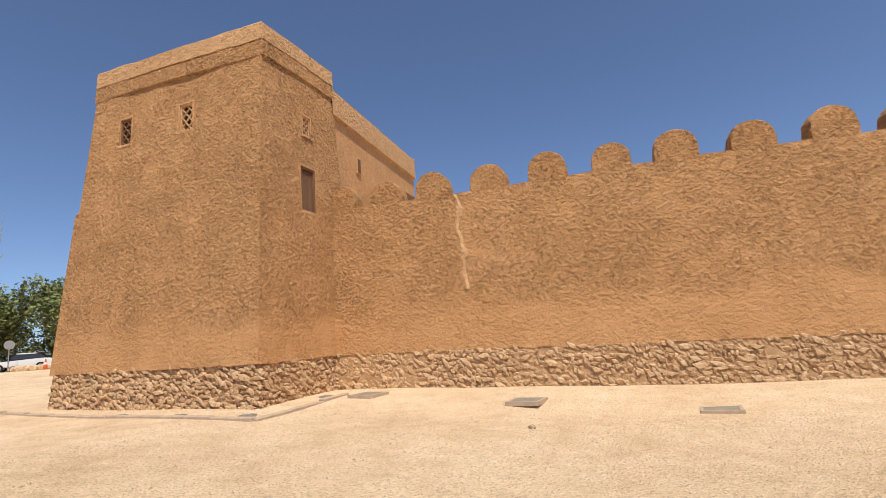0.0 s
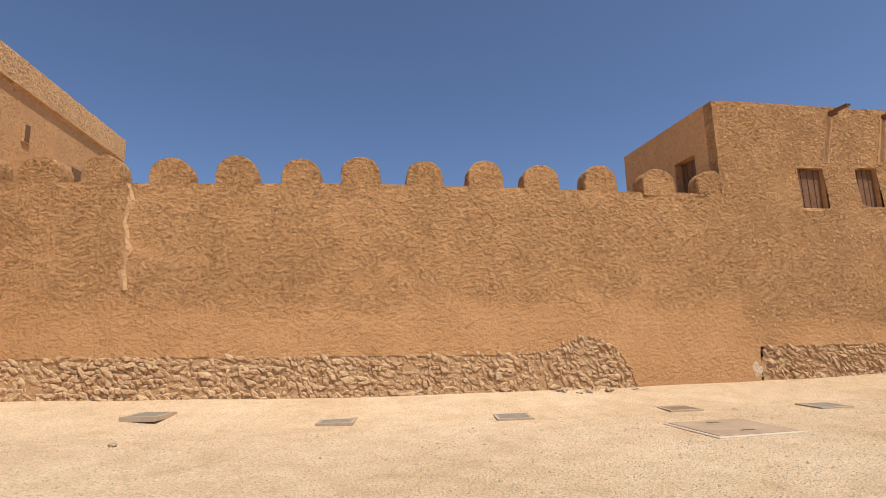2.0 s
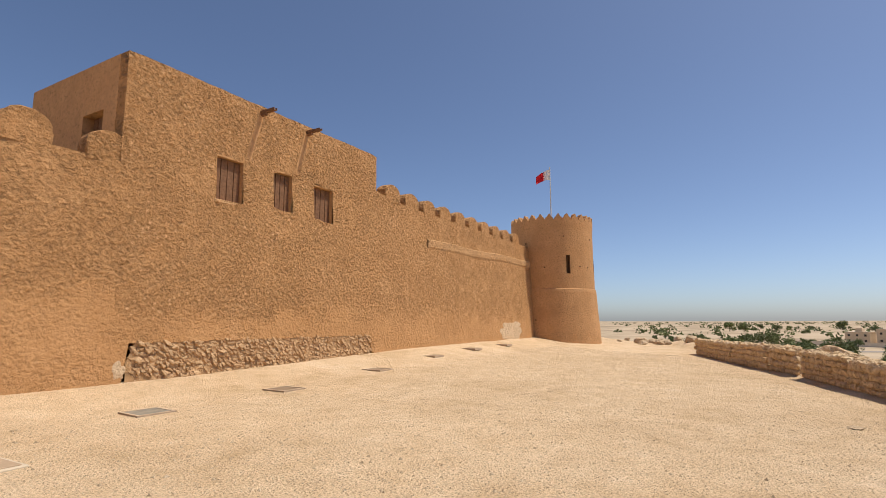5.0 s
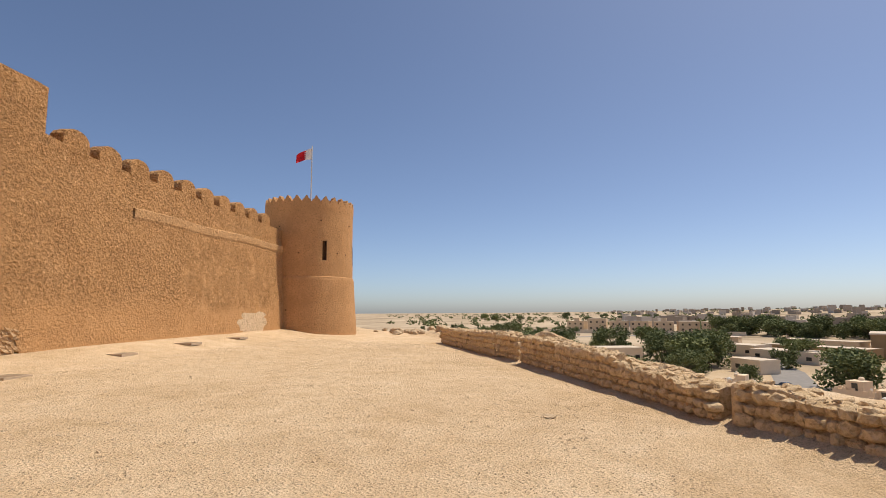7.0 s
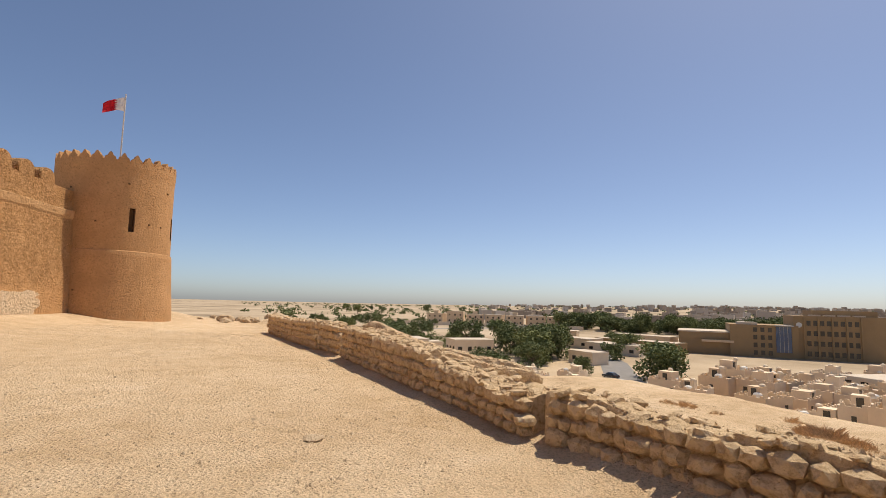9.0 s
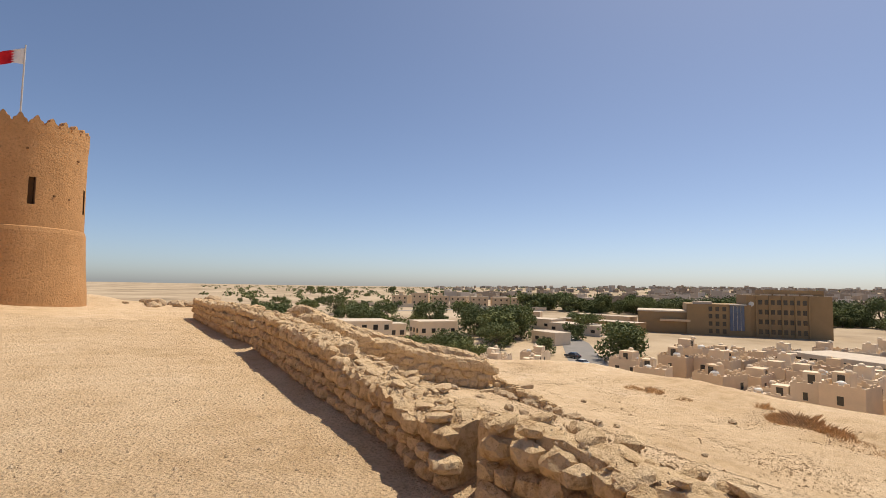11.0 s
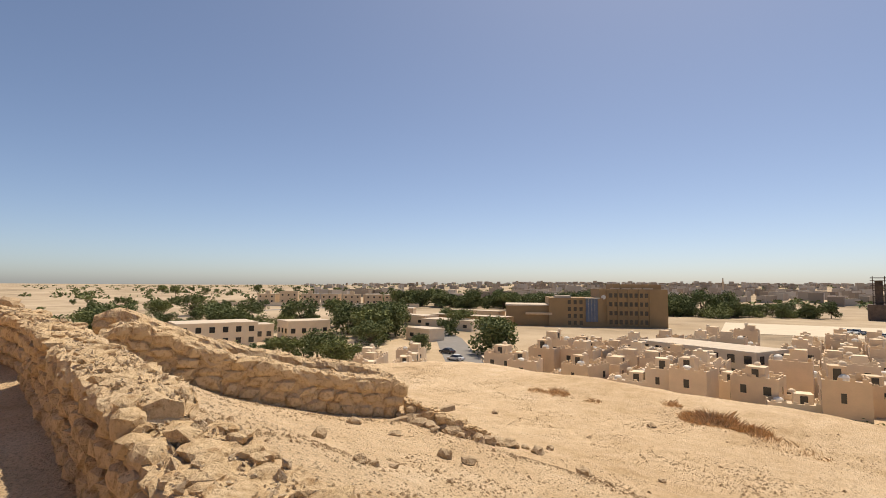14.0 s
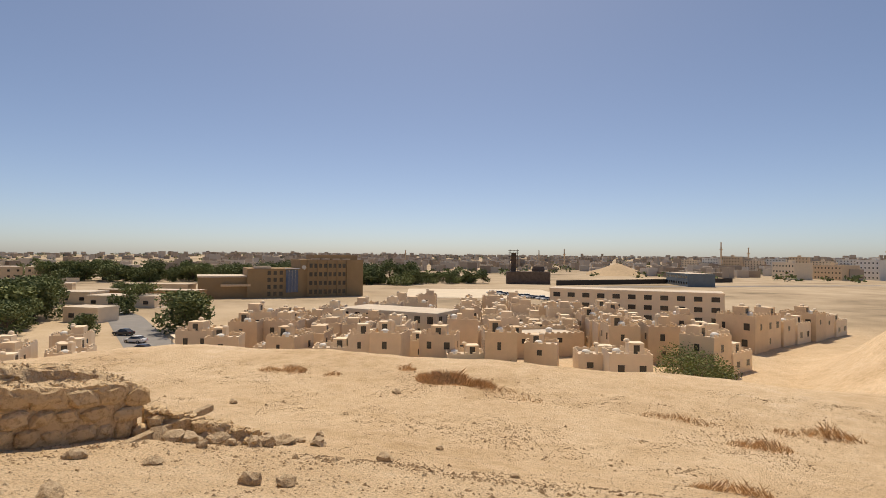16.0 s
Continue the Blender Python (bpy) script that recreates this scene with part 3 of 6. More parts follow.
# ---- fort: square corner tower and the range behind it ----
def build_square_tower():
    tower = thing("square_tower", "tall battered square fort tower of coarse ochre mud plaster", "tower")
    base = [(-11.5, 10.88), (-5.1, 9.82), (-4.6, 13.7), (-10.8, 15.5)]
    top = [(-11.06, 11.5), (-5.6, 10.89), (-5.12, 13.65), (-10.6, 15.4)]
    zb, zt = 0.0, 8.59

    def at(i, j, f, z):
        h = (z - zb) / (zt - zb)
        a = [base[i][q] + (top[i][q] - base[i][q]) * h for q in (0, 1)]
        b = [base[j][q] + (top[j][q] - base[j][q]) * h for q in (0, 1)]
        # the foot of the outer corner is thicker below a small ledge
        for k, c in ((i, a), (j, b)):
            if k == 0 and z < 5.3:
                c[0], c[1] = c[0] - 0.15, c[1] + 0.03
        return Vector((a[0] + (b[0] - a[0]) * f, a[1] + (b[1] - a[1]) * f, z))

    def side(i, j, holes, n=36, rows=56, low=1.2):
        bm = bmesh.new()
        fs = grid_lines(0.0, 1.0, 1.0 / n, [0.0, 1.0] + [h[k] for h in holes for k in (0, 1)])
        zs = grid_lines(low, zt, (zt - low) / rows, [low, zt] + [h[k] for h in holes for k in (2, 3)])
        def out(a, b):
            return (at(a, b, 1, 5) - at(a, b, 0, 5)).cross(Vector((0, 0, 1))).normalized()

        nrm, before, after = out(i, j), out((i + 3) % 4, i), out(j, (j + 1) % 4)
        vs = []
        for z in zs:
            row = []
            for f in fs:
                p = at(i, j, f, z)
                edge = min(f, 1 - f)
                push = 0.05 + (0.04 * noise.noise(p * 0.7) + 0.015 * noise.noise(p * 2.3)) * smoothstep(0, 0.04, edge)
                p += nrm * push + (before * 0.05 if f == 0 else after * 0.05 if f == 1 else Vector())
                if z == low:
                    p.z += 0.03 * noise.noise((p.x * 3, p.y * 3, 0))
                row.append(bm.verts.new(p))
            vs.append(row)
        for k in range(len(zs) - 1):
            for q in range(len(fs) - 1):
                fm, zm = (fs[q] + fs[q + 1]) / 2, (zs[k] + zs[k + 1]) / 2
                if any(h[0] < fm < h[1] and h[2] < zm < h[3] for h in holes):
                    continue
                bm.faces.new((vs[k][q], vs[k][q + 1], vs[k + 1][q + 1], vs[k + 1][q]))
        low_edge = [bm.verts.new(v.co - nrm * 0.14) for v in vs[0]]
        for q in range(len(fs) - 1):
            bm.faces.new((vs[0][q + 1], vs[0][q], low_edge[q], low_edge[q + 1]))
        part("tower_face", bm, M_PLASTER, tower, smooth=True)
        return nrm

    def opening(i, j, hole, nrm, kind):
        f0, f1, z0, z1 = hole
        a, b = at(i, j, f0, (z0 + z1) / 2) + nrm * 0.05, at(i, j, f1, (z0 + z1) / 2) + nrm * 0.05
        w, h = (b - a).length, z1 - z0
        ang = math.degrees(math.atan2((b - a).y, (b - a).x))
        win = new("window")
        win.parent = tower
        win.matrix_basis = pose(a.x, a.y, z0, 0, 0, ang)
        bm = bmesh.new()
        for q in ((-0.04, 0.0, -0.02, 0.0, 0.3, h), (w, 0.0, -0.02, w + 0.04, 0.3, h), (-0.04, 0.0, h, w + 0.04, 0.3, h + 0.04)):
            box(bm, *q)
        part("reveal", bm, M_SMOOTH, win)
        part("sill", boxed(-0.07, -0.05, -0.08, w + 0.07, 0.3, 0.0, bevel=0.012), M_BAND, win)
        part("backing", boxed(0, 0.24, 0, w, 0.27, h), M_DARK, win)
        bm = bmesh.new()
        if kind == "lattice":
            for q in ((0, 0.02, 0, 0.06, 0.1, h), (w - 0.06, 0.02, 0, w, 0.1, h), (0.06, 0.02, 0, w - 0.06, 0.1, 0.06), (0.06, 0.02, h - 0.06, w - 0.06, 0.1, h)):
                box(bm, *q)
            k = -w
            while k < h:
                p, q = (0.06, k), (w - 0.06, k + (w - 0.12) * 1.1)
                if q[1] > 0.06 and p[1] < h - 0.06:
                    t0, t1 = max(0, (0.06 - p[1]) / (q[1] - p[1])), min(1, (h - 0.06 - p[1]) / (q[1] - p[1]))
                    rod(bm, (p[0] + (q[0] - p[0]) * t0, 0.075, p[1] + (q[1] - p[1]) * t0), (p[0] + (q[0] - p[0]) * t1, 0.075, p[1] + (q[1] - p[1]) * t1), 0.022, seg=4)
                k += 0.085
            part("lattice", bm, M_TIMBER, win, "diagonal timber lattice screen")
        else:
            for q in ((0, 0.03, 0, 0.05, 0.09, h), (w - 0.05, 0.03, 0, w, 0.09, h), (0.05, 0.03, h - 0.05, w - 0.05, 0.09, h)):
                box(bm, *q)
            rng = random.Random(round(f0 * 100))
            for r in range(6):
                for c in range(3):
                    x, z = 0.05 + (w - 0.1) * (c + 0.5) / 3, h * (r + 0.5) / 6
                    s = 1 if (r + c) % 2 else -1
                    rod(bm, (x - 0.06, 0.06, z - 0.06 * s), (x + 0.06, 0.06, z + 0.06 * s), 0.024, seg=5)
            part("grille", bm, M_BAND if kind == "carved" else M_TIMBER, win, "carved gypsum grille" if kind == "carved" else "dark timber grille")

    left = [(0.19, 0.262, 7.05, 7.78), (0.56, 0.635, 7.02, 7.74)]
    right = [(0.5, 0.61, 6.97, 7.5), (0.44, 0.63, 4.85, 6.02)]
    n0 = side(0, 1, left)
    n1 = side(1, 2, right)
    side(2, 3, [], 8, 10)
    side(3, 0, [], 20, 30)
    opening(0, 1, left[0], n0, "dark")
    opening(0, 1, left[1], n0, "carved")
    opening(1, 2, right[0], n1, "carved")
    opening(1, 2, right[1], n1, "lattice")
    # parapet band, slightly proud of the faces
    bm = bmesh.new()
    cx, cy = (sum(p[0] for p in top) / 4, sum(p[1] for p in top) / 4)
    rings = []
    for z, o in ((8.53, 0.03), (8.57, 0.1), (8.95, 0.085), (8.97, 0.06), (9.0, 0.085), (9.43, 0.07), (9.47, 0.03), (9.47, -0.45), (8.77, -0.45)):
        ring = []
        for i in range(4):
            p, q = Vector(top[i]), Vector(top[(i + 1) % 4])
            for f in np.linspace(0, 1, 25)[:-1]:
                v = p.lerp(q, f)
                d = Vector((v.x - cx, v.y - cy)).normalized() * o * 1.25
                jag = 0.03 * noise.noise((v.x * 2, v.y * 2, z)) if o > 0 else 0
                ring.append(bm.verts.new((v.x + d.x, v.y + d.y, z + jag)))
        rings.append(ring)
    for a, b in zip(rings, rings[1:]):
        for i in range(len(a)):
            bm.faces.new((a[i], a[(i + 1) % len(a)], b[(i + 1) % len(a)], b[i]))
    bm.faces.new(rings[-1])
    for f in bm.faces:
        if f.calc_center_median().z < 8.99 and f.normal.z < 0.9:
            f.material_index = 1
    part("parapet", bm, (M_BAND, M_PLASTER_STONY), tower, "weathered parapet band with cracked plaster")
    part("roof", boxed(-10.3, 12.0, 8.45, -6.0, 15.0, 8.7), M_SMOOTH, tower)
    # rubble core behind the footing stones
    bm = bmesh.new()
    for i, j in ((0, 1), (1, 2), (3, 0)):
        nrm = (at(i, j, 1, 1) - at(i, j, 0, 1)).cross(Vector((0, 0, 1))).normalized()
        sheet(bm, [[at(i, j, f, z) - nrm * 0.02 for f in np.linspace(0, 1, 12)] for z in (-0.3, 1.24)])
    part("footing_core", bm, M_MORTAR, tower)
    return tower, at


SQUARE_TOWER, TOWER_AT = build_square_tower()


def build_range():
    """The long range that runs back from the square tower."""
    a, b = Vector((-5.1, 13.6)), Vector((-4.5, 19.9))
    d = (b - a).normalized()
    n = Vector((d.y, -d.x))
    L = (b - a).length
    ang = math.degrees(math.atan2(d.y, d.x))
    rng = thing("long_range", "long smooth ochre plaster range with a weathered parapet", "building", (a.x, a.y, 5.0), ang)
    bm = bmesh.new()
    rows = [[(L * f, 0, z - 5.0 - (0.0 if z < 6 else 0.25 * f)) for f in np.linspace(0, 1, 12)] for z in (4.4, 6.0, 7.4, 8.1)]
    sheet(bm, rows)
    box(bm, L - 0.3, 0.02, -1, L, 5, 2.9)
    box(bm, 0, 4.7, -1, L - 0.3, 5, 2.9)
    part("range_wall", bm, M_SMOOTH, rng)
    bm = bmesh.new()
    sheet(bm, [[(L * f, y, z - 0.02 - 0.25 * f + 0.02 * noise.noise((f * 30, y, z))) for f in np.linspace(0, 1, 30)] for y, z in ((0.0, 3.08), (-0.1, 3.12), (-0.09, 3.5), (-0.07, 3.9), (-0.02, 3.95), (0.4, 3.95), (0.4, 2.8))])
    sheet(bm, [[(L - 0.02, y, z - 0.25) for y in (-0.1, 2.0, 5.0)] for z in (3.08, 3.95)])
    part("parapet", bm, M_BAND, rng, "pale cracked parapet band")
    for f, z in ((0.25, 1.75), (0.78, 1.5)):
        win = new("window")
        win.parent = rng
        win.location = (L * f, -0.03, z)
        part("frame", boxed(-0.14, -0.02, -0.05, 0.14, 0.04, 0.5, bevel=0.01), M_BAND, win)
        part("grille", boxed(-0.08, -0.035, 0.0, 0.08, -0.015, 0.44), M_DARK, win)
    part("low_roof", boxed(0.9, -1.6, 0.0, 2.6, -0.02, 0.9), M_SMOOTH, rng)
    part("low_opening", boxed(1.0, -1.63, 0.55, 2.2, -1.6, 0.85), M_TIMBER, rng)


build_range()


# ---- fort: round corner tower ----
def build_round_tower():
    cx, cy, z0 = 39.67, 11.0, 0.2
    tw = thing("round_tower", "round tapering fort tower of smooth ochre plaster", "tower", (cx, cy, z0))
    tw.scale = (1.068, 1.068, 1.0)
    slits = [(math.radians(218.6), 4.04, 5.16), (math.radians(279), 3.94, 5.06)]
    bm = bmesh.new()
    prof = [(2.72, -0.4), (2.69, 0.4), (2.6, 1.6), (2.53, 2.95), (2.5, 3.12), (2.455, 3.15)]
    seg = 128

    def rings(profile, holes):
        out = []
        for r, z in profile:
            out.append([bm.verts.new((r * math.cos(2 * math.pi * i / seg) * (1 + 0.006 * noise.noise((i * 0.21, z, 0))), r * math.sin(2 * math.pi * i / seg) * (1 + 0.006 * noise.noise((i * 0.21, z, 0))), z)) for i in range(seg)])
        for lo, hi, (r, za), (r2, zb) in zip(out, out[1:], profile, profile[1:]):
            for i in range(seg):
                a = 2 * math.pi * (i + 0.5) / seg
                if any(abs(a - h[0]) < 0.055 and h[1] - 0.01 < (za + zb) / 2 < h[2] + 0.01 for h in holes):
                    continue
                bm.faces.new((lo[i], lo[(i + 1) % seg], hi[(i + 1) % seg], hi[i]))
        return out

    rings(prof, [])
    up = [(2.455, 3.15), (2.445, 3.94), (2.44, 4.04), (2.43, 4.6), (2.425, 5.06), (2.42, 5.16), (2.42, 5.9), (2.42, 6.7), (2.44, 7.15), (2.44, 7.38), (2.15, 7.38), (2.15, 6.4)]
    last = rings(up, slits)
    bm.faces.new(last[-1])
    part("shaft", bm, M_ROUND, tw, smooth=False)
    for a, za, zb in slits:
        bm = bmesh.new()
        box(bm, 2.12, -0.16, za - 0.03, 2.2, 0.16, zb + 0.03, m=Matrix.Rotation(a, 4, "Z"))
        for s in (-1, 1):
            box(bm, 2.2, s * 0.135 - 0.012, za - 0.02, 2.42, s * 0.135 + 0.012, zb + 0.02, m=Matrix.Rotation(a, 4, "Z"))
        part("arrow_slit", bm, M_DARK, tw, "narrow dark slit window")
    n = 30
    for k in range(n):
        a = 2 * math.pi * (k + 0.3) / n
        bm = bmesh.new()
        o = [(-0.23, -0.02), (-0.2, 0.12), (-0.11, 0.17), (-0.06, 0.3), (0, 0.36), (0.06, 0.3), (0.11, 0.17), (0.2, 0.12), (0.23, -0.02)]
        f = [bm.verts.new((2.44, y, z)) for y, z in o]
        g = [bm.verts.new((2.17, y * 0.9, z * 0.97)) for y, z in o]
        bm.faces.new(f)
        bm.faces.new(g[::-1])
        for i in range(len(o) - 1):
            bm.faces.new((f[i + 1], f[i], g[i], g[i + 1]))
        mer = part("merlon", bm, M_ROUND, tw)
        mer.matrix_basis = Matrix.Translation((0, 0, 7.38)) @ Matrix.Rotation(a, 4, "Z")
    # small dark cubes in place of shaded putlog holes
    rng = random.Random(5)
    for k in range(9):
        a = math.radians(160 + 13 * k + rng.uniform(-3, 3))
        z = rng.choice((1.2, 4.4, 5.9, 6.3)) + rng.uniform(-0.1, 0.1)
        bm = bmesh.new()
        bmesh.ops.create_cube(bm, size=0.075)
        hole = part("putlog_hole", bm, M_DARK, tw)
        r = 2.45 if z > 3.2 else 2.62
        hole.matrix_basis = Matrix.Rotation(a, 4, "Z") @ Matrix.Translation((r - 0.03, 0, z))
    pole = thing("flagpole", "slim white flagpole with a red and white flag", "flagpole", (39.6, 10.95, z0 + 6.35))
    bm = bmesh.new()
    rod(bm, (0, 0, 0), (0, 0, 5.05), 0.045, 0.03)
    part("pole", bm, plain("white_pole_paint", (0.62, 0.6, 0.56), 0.5, 0.0), pole)
    m_red, m_white = plain("red_flag_cloth", (0.55, 0.012, 0.025), 0.8), plain("white_flag_cloth", (0.75, 0.73, 0.7), 0.8)
    # one cloth in two colours, with a saw-toothed join of five points
    flag = new("flag")
    flag.parent = pole
    flag.matrix_basis = pose(0, 0, 4.15, 0, 0, 118)
    for nm, mat, side in (("white_field", m_white, 0), ("red_field", m_red, 1)):
        bm = bmesh.new()
        rows = []
        for r in range(21):
            v = r / 20
            tooth = 0.36 + 0.14 * abs(((v * 5) % 1) * 2 - 1)
            a, b = (0.0, tooth) if side == 0 else (tooth, 1.0)
            row = []
            for c in range(13):
                u = a + (b - a) * c / 12
                droop = -0.34 * u * u
                row.append((u * 0.95, 0.14 * math.sin(u * 7 + v * 2) * u + 0.06 * math.sin(v * 5 + u * 3) * u, v * 0.74 * (1 - 0.35 * u) + droop))
            rows.append(row)
        sheet(bm, rows)
        ob = part(nm, bm, mat, flag, smooth=True)
    return tw


build_round_tower()


# ---- terrace: floodlight covers, inspection cover, drain kerb ----
def build_grate(x, y, rz, glass=True):
    z = ground_z(x, y)
    g = thing("ground_floodlight" if glass else "floor_box", "flush square ground floodlight with dusty grey glass" if glass else "flush square floor box with a dusty brown lid", "floodlight" if glass else "floor box", (x, y, z - (0.047 if y < 10 else 0.018)), rz, group="covers along the fort wall")
    bm = bmesh.new()
    w = 0.26
    for b in ((-w - 0.05, -w - 0.05, 0, w + 0.05, -w, 0.075), (-w - 0.05, w, 0, w + 0.05, w + 0.05, 0.075), (-w - 0.05, -w, 0, -w, w, 0.075), (w, -w, 0, w + 0.05, w, 0.075)):
        box(bm, *b)
    part("rim", bm, M_CONCRETE, g)
    part("lid", boxed(-w, -w, 0, w, w, 0.068), M_GRATE if glass else plain("rusty_lid", (0.24, 0.165, 0.10), 0.8, 0.0, 0.3, 8), g)
    return g


for x, y, rz, gl in ((-3.25, 11.05, -20, True), (0.12, 10.34, -14, True), (3.25, 9.86, -10, True), (6.25, 9.47, -8, True), (9.46, 9.5, -4, False), (12.06, 8.94, -4, True), (15.0, 8.95, 0, False), (18.8, 9.35, 0, False), (22.7, 9.95, 0, False), (26.2, 10.15, 0, False), (29.6, 10.2, 0, False), (-16.2, 11.4, -20, False)):
    build_grate(x, y, rz, gl)

cover = thing("inspection_cover", "large square dusty concrete inspection cover with two lifting slots", "manhole cover", (8.93, 7.5, ground_z(8.93, 7.5) - 0.05), 1)
part("frame", boxed(-0.68, -0.61, 0, 0.68, 0.61, 0.075, bevel=0.01), plain("pale_kerb_concrete", (0.58, 0.47, 0.34), 0.9), cover)
part("lid", boxed(-0.63, -0.56, 0.05, 0.63, 0.56, 0.088, bevel=0.006), plain("brown_dusty_slab", (0.40, 0.285, 0.185), 0.9, vary=0.22, scale=2.2), cover)
# dark bars painted in for the shade of the slots
for y in (-0.33, 0.35):
    part("lifting_slot", boxed(-0.11, y - 0.025, 0.07, 0.11, y + 0.025, 0.092), M_DARK, cover)


def kerb_line():
    k = thing("drain_kerb", "thin stone kerb round the foot of the square tower", "kerb")
    pts = [Vector(p) for p in ((-14.0, 10.7), (-4.23, 8.4), (-3.95, 11.5))]
    for a, b in zip(pts, pts[1:]):
        n = max(2, int((b - a).length / 0.95))
        for i in range(n):
            p, q = a.lerp(b, i / n), a.lerp(b, (i + 1) / n)
            m = (p + q) / 2
            st = part("kerb_stone", boxed(-(q - p).length / 2 + 0.008, -0.07, -0.1, (q - p).length / 2 - 0.008, 0.07, 0.05, bevel=0.012), M_CONCRETE, k)
            st.matrix_basis = pose(m.x, m.y, ground_z(m.x, m.y), 0, 0, math.degrees(math.atan2((q - p).y, (q - p).x)))
    for p in (Vector((-8.05, 9.5)), Vector((-6.31, 9.1)), Vector((-4.72, 8.95)), Vector((-4.3, 11.2))):
        lamp = thing("uplight", "small round recessed ground uplight", "floodlight", (p.x, p.y, ground_z(p.x, p.y) - 0.02), group="uplights at the square tower")
        bm = bmesh.new()
        rod(bm, (0, 0, 0), (0, 0, 0.045), 0.16, seg=20)
        part("rim", bm, M_METAL, lamp)
        bm = bmesh.new()
        rod(bm, (0, 0, 0.03), (0, 0, 0.052), 0.12, seg=20)
        part("lens", bm, M_GRATE, lamp)


kerb_line()

# the pale run of repair mortar down the wall, and the seams in the plaster
for path, w, lab in ((((-1.45, 4.98), (-1.28, 4.6), (-1.42, 4.1), (-1.24, 3.5), (-1.3, 3.0), (-1.2, 2.55)), 0.07, "pale mortar repair run"),):
    bm = bmesh.new()
    rows = []
    for k in range(31):
        z = path[0][1] + (path[-1][1] - path[0][1]) * k / 30
        x = float(np.interp(-z, [-p[1] for p in path], [p[0] for p in path])) + 0.05 * noise.noise((0, 0, z * 4))
        ww = w * (0.7 + 0.7 * noise.noise((3, 0, z * 3.0)) + 0.3)
        rows.append([(x - ww, face_y(x - ww, z) - 0.054, z), (x, face_y(x, z) - 0.085, z), (x + ww, face_y(x + ww, z) - 0.054, z)])
    sheet(bm, rows)
    part("repair_strip", bm, M_BAND, WALL_WEST, lab, smooth=True)


# ---- low boundary walls of field stone ----
STONES = [rock_mesh("wall_stone", 100 + k, 1.0, 0.26, 2 if k < 6 else 1, 0.5) for k in range(14)]
for me in STONES:
    me.materials.append(M_WALL_STONE)


M_CRUMB = stone_mat("pale_crumbs", (0.46, 0.32, 0.18), (0.80, 0.64, 0.45), (0.7, 0.62, 0.55), island=True)
M_COPING = stone_mat("rough_lime_coping", (0.62, 0.43, 0.24), (0.80, 0.62, 0.41), (0.62, 0.5, 0.38), scale=0.7)


